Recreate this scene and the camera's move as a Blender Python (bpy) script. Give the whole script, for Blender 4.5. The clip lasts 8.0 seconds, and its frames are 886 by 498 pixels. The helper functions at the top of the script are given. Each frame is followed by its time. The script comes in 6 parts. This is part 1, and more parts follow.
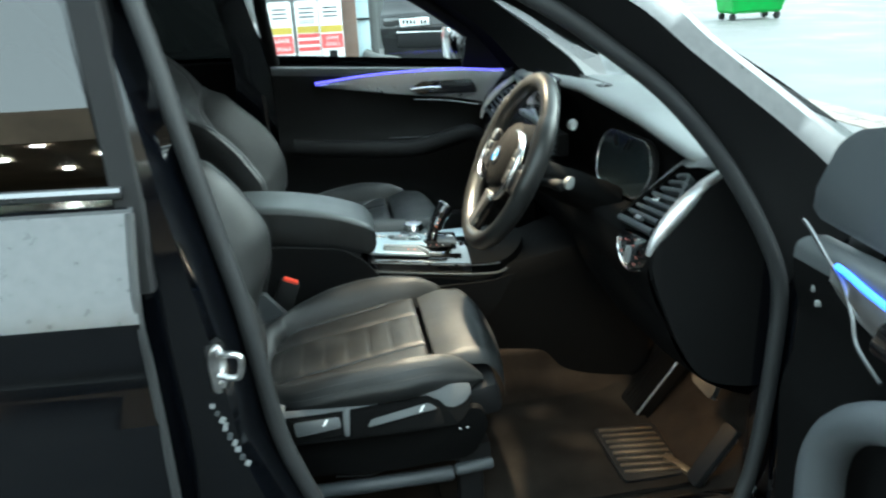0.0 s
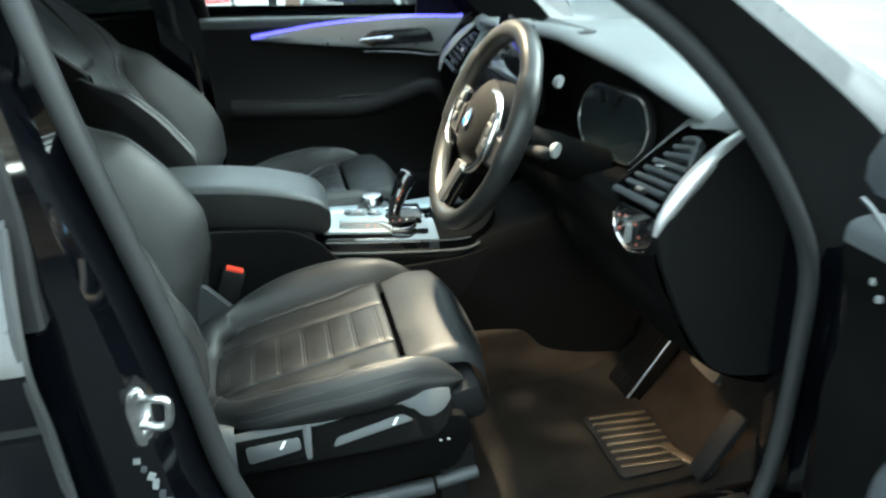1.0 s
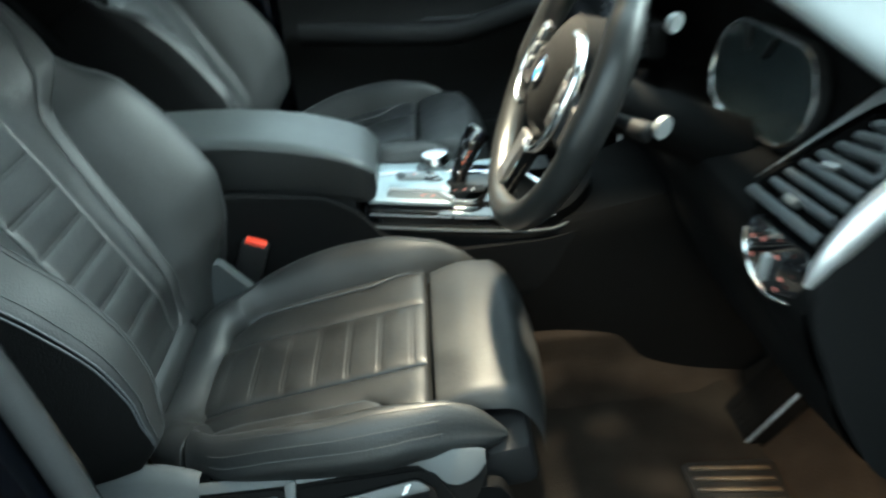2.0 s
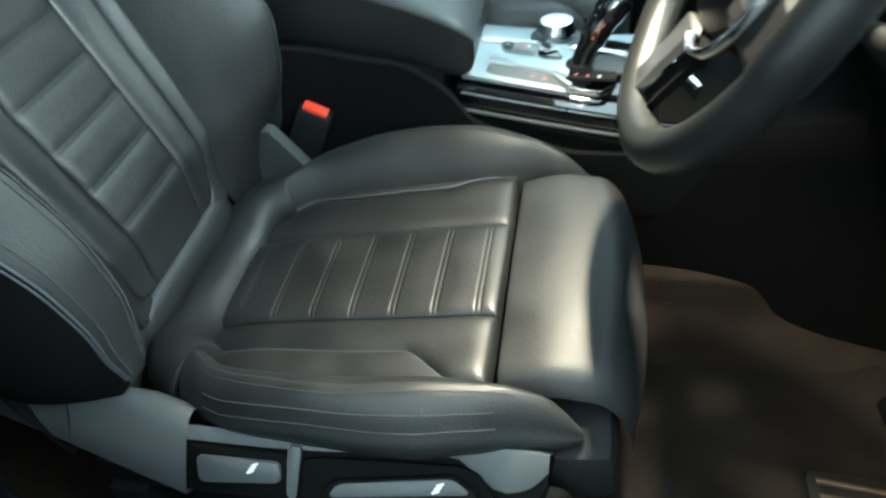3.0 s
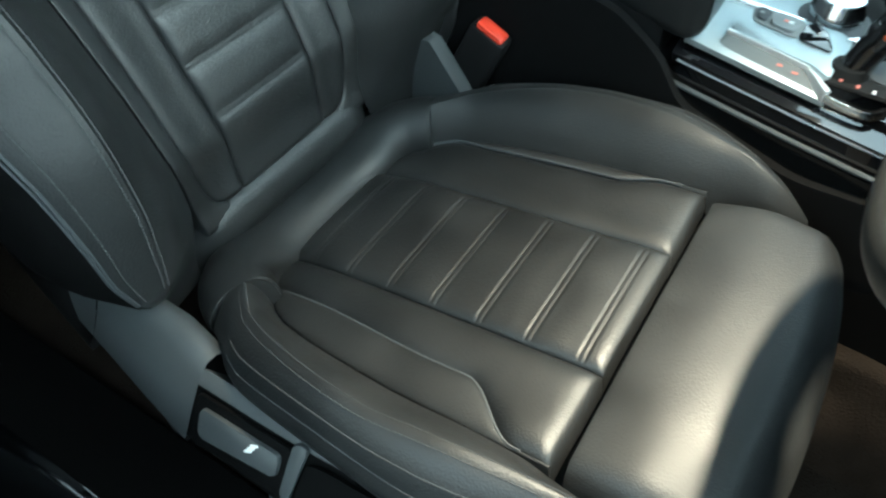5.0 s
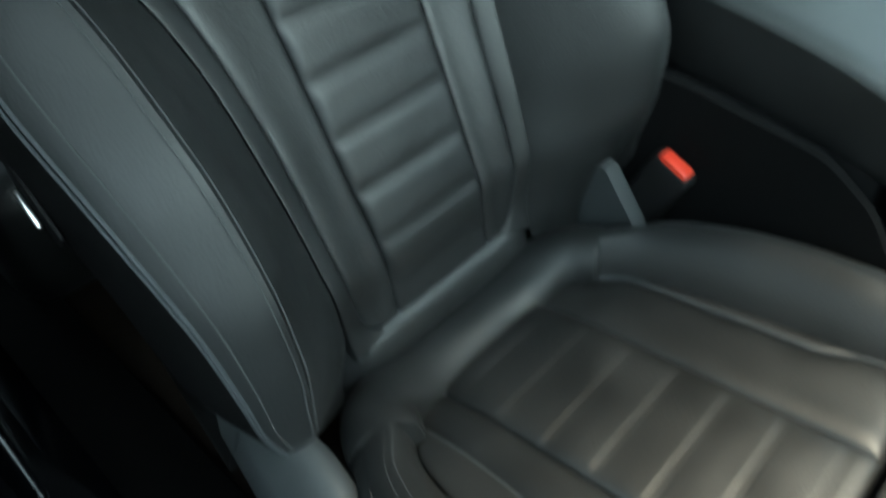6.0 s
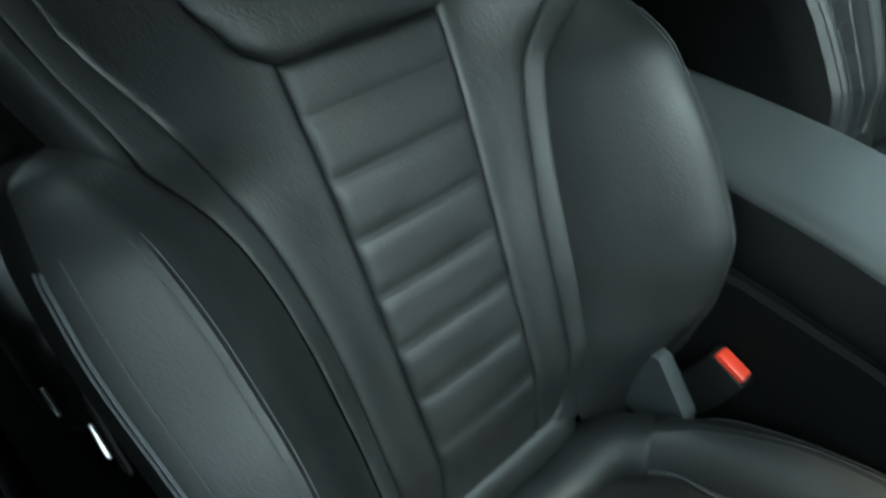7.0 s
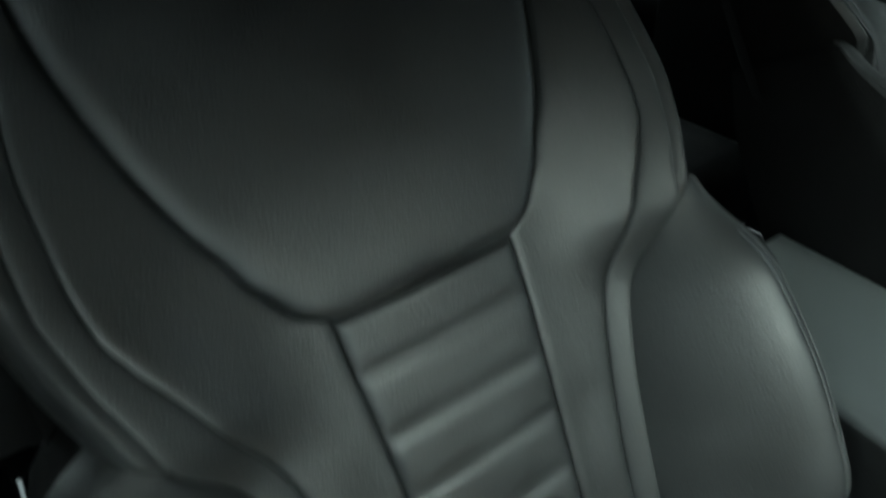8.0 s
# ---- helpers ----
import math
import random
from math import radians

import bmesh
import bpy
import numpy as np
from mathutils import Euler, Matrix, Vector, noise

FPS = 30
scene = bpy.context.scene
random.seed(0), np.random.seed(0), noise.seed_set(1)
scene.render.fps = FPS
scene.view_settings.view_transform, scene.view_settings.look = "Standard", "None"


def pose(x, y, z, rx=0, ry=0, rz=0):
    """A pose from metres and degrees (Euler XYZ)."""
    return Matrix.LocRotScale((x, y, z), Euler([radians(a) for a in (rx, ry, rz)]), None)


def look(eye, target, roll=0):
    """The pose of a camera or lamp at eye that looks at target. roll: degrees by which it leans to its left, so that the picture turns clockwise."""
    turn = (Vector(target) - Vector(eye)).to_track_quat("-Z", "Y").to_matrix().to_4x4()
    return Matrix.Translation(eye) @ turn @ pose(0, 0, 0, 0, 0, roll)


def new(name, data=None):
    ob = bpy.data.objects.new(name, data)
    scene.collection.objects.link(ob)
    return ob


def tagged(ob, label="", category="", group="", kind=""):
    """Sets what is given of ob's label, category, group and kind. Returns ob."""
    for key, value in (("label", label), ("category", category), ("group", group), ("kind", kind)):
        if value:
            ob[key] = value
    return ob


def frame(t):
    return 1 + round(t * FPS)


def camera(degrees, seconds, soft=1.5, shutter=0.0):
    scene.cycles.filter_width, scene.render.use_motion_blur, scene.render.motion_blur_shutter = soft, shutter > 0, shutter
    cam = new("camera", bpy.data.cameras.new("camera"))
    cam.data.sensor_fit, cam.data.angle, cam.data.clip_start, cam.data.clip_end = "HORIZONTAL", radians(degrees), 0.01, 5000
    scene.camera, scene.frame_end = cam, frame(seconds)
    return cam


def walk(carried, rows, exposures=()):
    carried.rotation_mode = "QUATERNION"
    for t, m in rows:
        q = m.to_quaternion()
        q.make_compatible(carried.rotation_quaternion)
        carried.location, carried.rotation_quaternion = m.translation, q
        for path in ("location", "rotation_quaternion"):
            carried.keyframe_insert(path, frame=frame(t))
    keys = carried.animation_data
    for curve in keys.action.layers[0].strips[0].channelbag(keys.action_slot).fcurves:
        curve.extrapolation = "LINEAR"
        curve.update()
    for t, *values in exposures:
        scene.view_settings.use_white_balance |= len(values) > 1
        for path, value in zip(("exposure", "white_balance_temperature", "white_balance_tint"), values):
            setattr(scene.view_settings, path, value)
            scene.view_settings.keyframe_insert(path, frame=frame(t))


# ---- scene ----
cam = camera(61.8, 8.0, soft=2.2, shutter=0.8)
PATH = [
    (0, (0.194, -1.827, 1.431), (0.45, 0.036, 0.747), -2.8),
    (0.5, (0.222, -1.776, 1.427), (0.526, 0.063, 0.704), -4.4),
    (1, (0.204, -1.607, 1.415), (0.565, 0.181, 0.596), -3.9),
    (1.5, (0.245, -1.454, 1.386), (0.503, 0.31, 0.48), -3.9),
    (2, (0.382, -1.255, 1.362), (0.366, 0.479, 0.365), -5.8),
    (2.2, (0.405, -1.192, 1.345), (0.26, 0.495, 0.281), -6.8),
    (3.5, (0.396, -0.888, 1.259), (-0.013, 0.477, -0.145), -2.3),
    (4.2, (0.404, -0.815, 1.237), (-0.225, 0.429, -0.197), -0.8),
    (5.5, (0.378, -0.759, 1.217), (-0.406, 0.303, -0.286), 0.0),
    (6, (0.312, -0.731, 1.24), (-0.72, 0.284, -0.14), -3.0),
    (6.5, (0.256, -0.712, 1.289), (-0.819, 0.317, -0.047), -1.9),
    (6.8, (0.224, -0.697, 1.328), (-0.841, 0.342, -0.009), 0.3),
    (7, (0.217, -0.701, 1.335), (-0.901, 0.373, 0.072), 0.2),
    (7.5, (0.176, -0.657, 1.382), (-1.027, 0.324, 0.121), 0.1),
    (8, (0.141, -0.591, 1.435), (-1.208, 0.299, 0.257), -4.1),
]
walk(cam, [(t, look(eye, target, roll)) for t, eye, target, roll in PATH],
     exposures=[(0.0, 2.38, 5600, -11), (0.5, 2.48, 5620, -11), (1.0, 2.74, 5600, -11), (1.5, 2.62, 5500, -13), (2.0, 2.60, 5470, -13), (3.5, 2.44, 5270, -13), (4.2, 2.32, 5250, -13), (5.5, 2.24, 5300, -13), (6.0, 2.04, 5350, -13), (7.0, 2.06, 5480, -13), (8.0, 2.16, 5850, -13)])

# ---- daylight: overcast sky with a broad weak sun ----
world = bpy.data.worlds.new("overcast")
scene.world = world
world.use_nodes = True
wn = world.node_tree
wn.nodes.clear()
sky = wn.nodes.new("ShaderNodeTexSky")
sky.sky_type, sky.sun_disc = "NISHITA", False
sky.sun_elevation, sky.sun_rotation = radians(33), radians(90)
sky.air_density, sky.dust_density, sky.ozone_density = 1.2, 4.0, 1.0
soft_sky = wn.nodes.new("ShaderNodeHueSaturation")
soft_sky.inputs["Saturation"].default_value = 0.25
sky_bg = wn.nodes.new("ShaderNodeBackground")
sky_bg.inputs["Strength"].default_value = 0.15
sky_out = wn.nodes.new("ShaderNodeOutputWorld")
wn.links.new(sky.outputs[0], soft_sky.inputs["Color"])
cloud = wn.nodes.new("ShaderNodeMix")
cloud.data_type = "RGBA"
cloud.inputs[0].default_value = 0.55
cloud.inputs[7].default_value = (8.0, 8.35, 8.6, 1)
wn.links.new(soft_sky.outputs[0], cloud.inputs[6])
wn.links.new(cloud.outputs[2], sky_bg.inputs["Color"])
wn.links.new(sky_bg.outputs[0], sky_out.inputs["Surface"])


def lamp(name, kind, m, power, colour, **more):
    data = bpy.data.lights.new(name, kind)
    data.energy, data.color = power, colour
    ob = new(name, data)
    ob.matrix_basis = m
    return ob


sun = lamp("sun", "SUN", look((5.0, 0.0, 4.2), (0, 0, 1)), 0.7, (1.0, 0.97, 0.92))
sun.data.angle = radians(48)
# the warm reading lamp in the roof console, over the steering wheel
reading = lamp("reading_lamp_light", "AREA", look((0.49, -0.20, 1.497), (0.48, -0.44, 0.72)), 1.40, (1.0, 0.72, 0.50))
reading.data.shape, reading.data.size, reading.data.spread = "DISK", 0.04, radians(64)
# footwell lamp under the dashboard
footlight = lamp("footwell_light", "AREA", look((0.86, -0.50, 0.66), (0.84, -0.47, 0.3)), 0.15, (1.0, 0.58, 0.30))
footlight.data.shape, footlight.data.size = "DISK", 0.03

# ---- materials ----


def material(name, colour, rough=0.5, metal=0.0, grain=0.0, grain_scale=400.0, blotch=0.0, blotch_scale=6.0,
             rough_var=0.0, coat=0.0, spec=0.5, sheen=0.0, crease=0.0, crease_scale=40.0):
    """A principled material with fine relief (grain) and slow variation of tone and gloss (blotch)."""
    mat = bpy.data.materials.new(name)
    mat.use_nodes = True
    nt = mat.node_tree
    bsdf = nt.nodes["Principled BSDF"]
    bsdf.inputs["Base Color"].default_value = (*colour, 1)
    bsdf.inputs["Roughness"].default_value = rough
    bsdf.inputs["Metallic"].default_value = metal
    bsdf.inputs["Coat Weight"].default_value = coat
    bsdf.inputs["Coat Roughness"].default_value = 0.04
    bsdf.inputs["Specular IOR Level"].default_value = spec
    bsdf.inputs["Sheen Weight"].default_value = sheen
    coord = nt.nodes.new("ShaderNodeTexCoord")
    if blotch or rough_var:
        slow = nt.nodes.new("ShaderNodeTexNoise")
        slow.inputs["Scale"].default_value, slow.inputs["Detail"].default_value = blotch_scale, 6.0
        nt.links.new(coord.outputs["Object"], slow.inputs["Vector"])
        if blotch:
            ramp = nt.nodes.new("ShaderNodeMapRange")
            ramp.inputs["From Min"].default_value, ramp.inputs["From Max"].default_value = 0.3, 0.7
            ramp.inputs["To Min"].default_value, ramp.inputs["To Max"].default_value = 1 - blotch, 1 + blotch
            tone = nt.nodes.new("ShaderNodeMix")
            tone.data_type, tone.blend_type = "RGBA", "MULTIPLY"
            tone.inputs["Factor"].default_value = 1.0
            nt.links.new(slow.outputs["Fac"], ramp.inputs["Value"])
            tone.inputs[6].default_value = (*colour, 1)
            nt.links.new(ramp.outputs[0], tone.inputs[7])
            nt.links.new(tone.outputs[2], bsdf.inputs["Base Color"])
        if rough_var:
            rr = nt.nodes.new("ShaderNodeMapRange")
            rr.inputs["From Min"].default_value, rr.inputs["From Max"].default_value = 0.3, 0.7
            rr.inputs["To Min"].default_value, rr.inputs["To Max"].default_value = max(rough - rough_var, 0.02), min(rough + rough_var, 1)
            nt.links.new(slow.outputs["Fac"], rr.inputs["Value"])
            nt.links.new(rr.outputs[0], bsdf.inputs["Roughness"])
    if grain:
        fine = nt.nodes.new("ShaderNodeTexVoronoi")
        fine.inputs["Scale"].default_value = grain_scale
        nt.links.new(coord.outputs["Object"], fine.inputs["Vector"])
        bump = nt.nodes.new("ShaderNodeBump")
        bump.inputs["Strength"].default_value, bump.inputs["Distance"].default_value = grain, 0.001
        nt.links.new(fine.outputs["Distance"], bump.inputs["Height"])
        nt.links.new(bump.outputs[0], bsdf.inputs["Normal"])
        if crease:
            soft = nt.nodes.new("ShaderNodeTexNoise")
            soft.inputs["Scale"].default_value, soft.inputs["Detail"].default_value, soft.inputs["Distortion"].default_value = crease_scale, 3.0, 0.6
            nt.links.new(coord.outputs["Object"], soft.inputs["Vector"])
            wave = nt.nodes.new("ShaderNodeBump")
            wave.inputs["Strength"].default_value, wave.inputs["Distance"].default_value = crease, 0.004
            nt.links.new(soft.outputs["Fac"], wave.inputs["Height"])
            nt.links.new(wave.outputs[0], bump.inputs["Normal"])
    return mat


def glass(name, tint, rough=0.0, ior=1.45):
    """Thin window glass: a tinted clear pane with a Fresnel gloss."""
    mat = bpy.data.materials.new(name)
    mat.use_nodes = True
    nt = mat.node_tree
    nt.nodes.clear()
    clear = nt.nodes.new("ShaderNodeBsdfTransparent")
    clear.inputs[0].default_value = (*tint, 1)
    gloss = nt.nodes.new("ShaderNodeBsdfGlossy")
    gloss.inputs["Roughness"].default_value = rough
    fres = nt.nodes.new("ShaderNodeFresnel")
    fres.inputs[0].default_value = ior
    mix = nt.nodes.new("ShaderNodeMixShader")
    out = nt.nodes.new("ShaderNodeOutputMaterial")
    nt.links.new(fres.outputs[0], mix.inputs[0])
    nt.links.new(clear.outputs[0], mix.inputs[1])
    nt.links.new(gloss.outputs[0], mix.inputs[2])
    nt.links.new(mix.outputs[0], out.inputs[0])
    return mat


def glow(name, colour, strength):
    mat = bpy.data.materials.new(name)
    mat.use_nodes = True
    bsdf = mat.node_tree.nodes["Principled BSDF"]
    bsdf.inputs["Base Color"].default_value = (*colour, 1)
    bsdf.inputs["Emission Color"].default_value = (*colour, 1)
    bsdf.inputs["Emission Strength"].default_value = strength
    return mat


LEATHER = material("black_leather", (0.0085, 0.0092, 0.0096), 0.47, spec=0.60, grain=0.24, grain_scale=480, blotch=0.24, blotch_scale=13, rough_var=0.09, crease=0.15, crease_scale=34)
LEATHER_SMOOTH = material("worn_black_leather", (0.0115, 0.0123, 0.0128), 0.53, spec=0.50, grain=0.22, grain_scale=500, blotch=0.24, blotch_scale=14, rough_var=0.09, crease=0.12, crease_scale=26)
GREY_SOFT = material("grey_soft_plastic", (0.20, 0.21, 0.21), 0.55, grain=0.15, grain_scale=900, blotch=0.08)
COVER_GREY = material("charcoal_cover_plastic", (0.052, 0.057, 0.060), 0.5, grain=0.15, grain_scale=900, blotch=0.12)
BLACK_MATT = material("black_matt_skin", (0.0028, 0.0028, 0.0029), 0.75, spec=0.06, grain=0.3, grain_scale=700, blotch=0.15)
RIM_LEATHER = material("polished_rim_leather", (0.010, 0.0105, 0.0105), 0.37, grain=0.08, grain_scale=700, rough_var=0.08, blotch_scale=20)
# black armrest leather with the light on its top put into the colour
ARM_TOP_LIT = material("lit_armrest_leather", (0.042, 0.046, 0.047), 0.42, grain=0.10, grain_scale=650, blotch=0.08, blotch_scale=12, rough_var=0.06)
PLATE = material("pale_aluminium", (0.42, 0.485, 0.51), 0.47, 0.80, blotch=0.05, blotch_scale=40, rough_var=0.05)
BRIGHT_TRIM = material("bright_satin_trim", (0.88, 0.89, 0.90), 0.42, 0.9, rough_var=0.05, blotch_scale=40)
THREAD = material("grey_thread", (0.045, 0.046, 0.047), 0.85)
PLASTIC = material("black_plastic", (0.0075, 0.0075, 0.008), 0.65, spec=0.22, grain=0.15, grain_scale=900, blotch=0.1)
PLASTIC_GREY = material("charcoal_plastic", (0.050, 0.055, 0.060), 0.50, grain=0.15, grain_scale=900, blotch=0.1)
# black dash skin, its base paled to carry the sky light on it
DASH_TOP_LIT = material("lit_dash_skin", (0.15, 0.16, 0.165), 0.42, spec=0.8, grain=0.25, grain_scale=800, blotch=0.08)
GLOSS_BLACK = material("piano_black", (0.006, 0.006, 0.007), 0.06, coat=1.0, spec=0.8)
CHROME = material("satin_chrome", (0.78, 0.79, 0.80), 0.20, 1.0, rough_var=0.06, blotch_scale=30)
SILVER = material("brushed_silver", (0.66, 0.67, 0.68), 0.34, 1.0, rough_var=0.08, blotch_scale=40)
TRIM_DARK = material("dull_window_trim", (0.20, 0.205, 0.21), 0.35, 1.0, rough_var=0.1, blotch_scale=40)
STEEL = material("bare_steel", (0.60, 0.60, 0.60), 0.28, 1.0, blotch=0.2, blotch_scale=60)
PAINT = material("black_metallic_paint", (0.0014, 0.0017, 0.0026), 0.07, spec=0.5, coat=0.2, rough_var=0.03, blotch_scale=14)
# wet black paint whose base is paled to hold the sky reflection
PALED_WET_PAINT = material("paled_wet_paint", (0.045, 0.047, 0.05), 0.38, spec=0.9, rough_var=0.12, blotch_scale=60, blotch=0.3)
RUBBER = material("rubber_seal", (0.015, 0.016, 0.017), 0.62, grain=0.2, grain_scale=500, blotch=0.15)
CARPET = material("dark_carpet", (0.0160, 0.0123, 0.0096), 1.0, grain=1.0, grain_scale=330, blotch=0.35, blotch_scale=14, spec=0.1)
MAT_CLOTH = material("black_mat", (0.0108, 0.0090, 0.0074), 1.0, grain=1.0, grain_scale=400, blotch=0.4, blotch_scale=11, spec=0.1)
HEADLINER = material("grey_headliner", (0.54, 0.53, 0.52), 0.95, grain=0.3, grain_scale=600, blotch=0.05)
DARK_TRIM = material("dark_cloth_trim", (0.0065, 0.0065, 0.0068), 0.9, spec=0.08, grain=0.5, grain_scale=700, blotch=0.1)
RED = material("red_plastic", (0.75, 0.060, 0.030), 0.38, blotch=0.06, blotch_scale=60)
WHITE_MARK = material("white_marking", (0.75, 0.77, 0.78), 0.5)
ORANGE_MARK = material("orange_marking", (0.70, 0.12, 0.03), 0.5)
PALE_RED = material("pale_red_marking", (0.62, 0.20, 0.16), 0.5)
PALE_TIP = material("pale_grey_plastic", (0.20, 0.21, 0.215), 0.4, blotch=0.06, blotch_scale=40)
BLUE_ROUNDEL = material("blue_enamel", (0.05, 0.22, 0.55), 0.25)
DIAL = material("dial_face", (0.012, 0.016, 0.017), 0.16, blotch=0.1, blotch_scale=30, spec=0.45)
LED_BLUE = glow("blue_light_guide", (0.05, 0.14, 1.0), 0.9)
LED_VIOLET = glow("violet_light_guide", (0.14, 0.11, 1.0), 0.55)
LAMP_WARM = glow("warm_lamp_lens", (1.0, 0.62, 0.30), 6.0)
LAMP_WHITE = glow("downlight_lens", (1.0, 0.95, 0.85), 60.0)
WINDOW = glass("clear_window", (0.90, 0.93, 0.92))
PRIVACY = glass("privacy_window", (0.02, 0.022, 0.022), ior=1.85)
CONCRETE = material("wet_concrete", (0.125, 0.125, 0.122), 0.62, spec=0.2, grain=0.3, grain_scale=60, blotch=0.22, blotch_scale=0.7, rough_var=0.2)
WALL_GREY = material("grey_render", (0.095, 0.098, 0.096), 0.9, grain=0.4, grain_scale=30, blotch=0.15, blotch_scale=0.8)
BROWN_CLAD = material("brown_cladding", (0.34, 0.25, 0.17), 0.7, blotch=0.25, blotch_scale=2.0)
BIN_GREEN = material("green_bin_plastic", (0.03, 0.30, 0.04), 0.5, blotch=0.15, blotch_scale=4)
BOARD_WHITE = material("white_board", (0.80, 0.80, 0.79), 0.5, blotch=0.04)
BOARD_GOLD = material("gold_print", (0.48, 0.36, 0.06), 0.5)
BOARD_RED = material("red_print", (0.62, 0.10, 0.10), 0.5)
BARK = material("brown_post", (0.13, 0.085, 0.065), 0.8, blotch=0.3, blotch_scale=5)
PALE_BLUE = material("pale_blue_frame", (0.50, 0.62, 0.66), 0.4, blotch=0.06)
TYRE = material("tyre_rubber", (0.020, 0.020, 0.020), 0.8, blotch=0.2)

# ---- geometry helpers ----


def lerp(table, x):
    """Linear reading of a table of (x, y) with soft ends."""
    if x <= table[0][0]:
        return table[0][1]
    for (x0, y0), (x1, y1) in zip(table, table[1:]):
        if x <= x1:
            k = (x - x0) / (x1 - x0)
            return y0 + (y1 - y0) * k
    return table[-1][1]


def spline(table, x):
    """Smooth reading of a table of (x, y), through every pair."""
    n = len(table)
    if x <= table[0][0]:
        return table[0][1]
    if x >= table[-1][0]:
        return table[-1][1]
    i = max(k for k in range(n - 1) if table[k][0] <= x)
    (x0, y0), (x1, y1) = table[i], table[i + 1]

    def slope(k):
        if k <= 0 or k >= n - 1:
            return 0.0
        a = (table[k][1] - table[k - 1][1]) / (table[k][0] - table[k - 1][0])
        b = (table[k + 1][1] - table[k][1]) / (table[k + 1][0] - table[k][0])
        return 0.0 if a * b <= 0 else 2 * a * b / (a + b)

    h = x1 - x0
    t = (x - x0) / h
    return (2 * t ** 3 - 3 * t * t + 1) * y0 + (t ** 3 - 2 * t * t + t) * h * slope(i) + (3 * t * t - 2 * t ** 3) * y1 + (t ** 3 - t * t) * h * slope(i + 1)


def step(x):
    x = min(max(x, 0.0), 1.0)
    return x * x * (3 - 2 * x)


def curve(points, n=8, closed=False):
    """Catmull-Rom points through the given ones."""
    pts = [Vector(p) for p in points]
    out = []
    m = len(pts)
    for i in range(m if closed else m - 1):
        p0 = pts[(i - 1) % m] if closed or i > 0 else pts[0]
        p1, p2 = pts[i], pts[(i + 1) % m]
        p3 = pts[(i + 2) % m] if closed or i + 2 < m else pts[-1]
        for j in range(n):
            t = j / n
            out.append(0.5 * ((2 * p1) + (p2 - p0) * t + (2 * p0 - 5 * p1 + 4 * p2 - p3) * t * t + (3 * p1 - p0 - 3 * p2 + p3) * t ** 3))
    if not closed:
        out.append(pts[-1])
    return out


def skin(rows, closed_u=False, closed_v=False, caps=False):
    """A bmesh over rows of points."""
    bm = bmesh.new()
    vs = [[bm.verts.new(p) for p in row] for row in rows]
    nu, nv = len(vs), len(vs[0])
    for i in range(nu if closed_u else nu - 1):
        for j in range(nv if closed_v else nv - 1):
            a, b = vs[i], vs[(i + 1) % nu]
            try:
                bm.faces.new((a[j], b[j], b[(j + 1) % nv], a[(j + 1) % nv]))
            except ValueError:
                pass
    if caps:
        bm.faces.new(vs[0])
        bm.faces.new(list(reversed(vs[-1])))
    bmesh.ops.recalc_face_normals(bm, faces=bm.faces)
    return bm


def tube(points, r, seg=10, closed=False, squash=1.0):
    """A round bar along points; r may be a number or one radius for each point."""
    pts = [Vector(p) for p in points]
    rows = []
    n = len(pts)
    side = None
    for i, p in enumerate(pts):
        a = pts[(i - 1) % n] if closed or i > 0 else pts[0]
        b = pts[(i + 1) % n] if closed or i < n - 1 else pts[-1]
        d = (b - a).normalized()
        if side is None:
            side = d.cross(Vector((0.13, 0.21, 0.97)))
            if side.length < 0.1:
                side = d.cross(Vector((1, 0, 0)))
        side = (side - d * side.dot(d)).normalized()
        up = d.cross(side)
        rad = r[i] if isinstance(r, (list, tuple)) else r
        rows.append([p + rad * (side * math.cos(k) + up * squash * math.sin(k)) for k in (2 * math.pi * j / seg for j in range(seg))])
    return skin(rows, closed_u=closed, closed_v=True, caps=not closed)


def box(size, m=None, bevel=0.0, segments=2):
    bm = bmesh.new()
    bmesh.ops.create_cube(bm, size=1.0)
    bmesh.ops.scale(bm, vec=size, verts=bm.verts)
    if bevel:
        bmesh.ops.bevel(bm, geom=bm.edges[:], offset=bevel, segments=segments, profile=0.5, affect="EDGES")
    if m is not None:
        bm.transform(m)
    return bm


def slab(outline, thickness, m=None, bevel=0.0):
    """A plate: an outline in local x, y, thick along local z from 0 to thickness, with its front edge eased."""
    bm = bmesh.new()
    low = [bm.verts.new((p[0], p[1], 0)) for p in outline]
    high = [bm.verts.new((p[0], p[1], thickness)) for p in outline]
    bm.faces.new(list(reversed(low)))
    top = bm.faces.new(high)
    for i in range(len(low)):
        j = (i + 1) % len(low)
        bm.faces.new((low[i], low[j], high[j], high[i]))
    if bevel:
        bmesh.ops.bevel(bm, geom=list(top.edges), offset=bevel, segments=2, profile=0.5, affect="EDGES")
    bmesh.ops.recalc_face_normals(bm, faces=bm.faces)
    if m is not None:
        bm.transform(m)
    return bm


def lathe(profile, m=None, seg=32):
    """A turned form: (radius, height) pairs about local z."""
    rows = [[(r * math.cos(a), r * math.sin(a), z) for a in (2 * math.pi * j / seg for j in range(seg))] for r, z in profile]
    bm = skin(rows, closed_v=True, caps=True)
    if m is not None:
        bm.transform(m)
    return bm


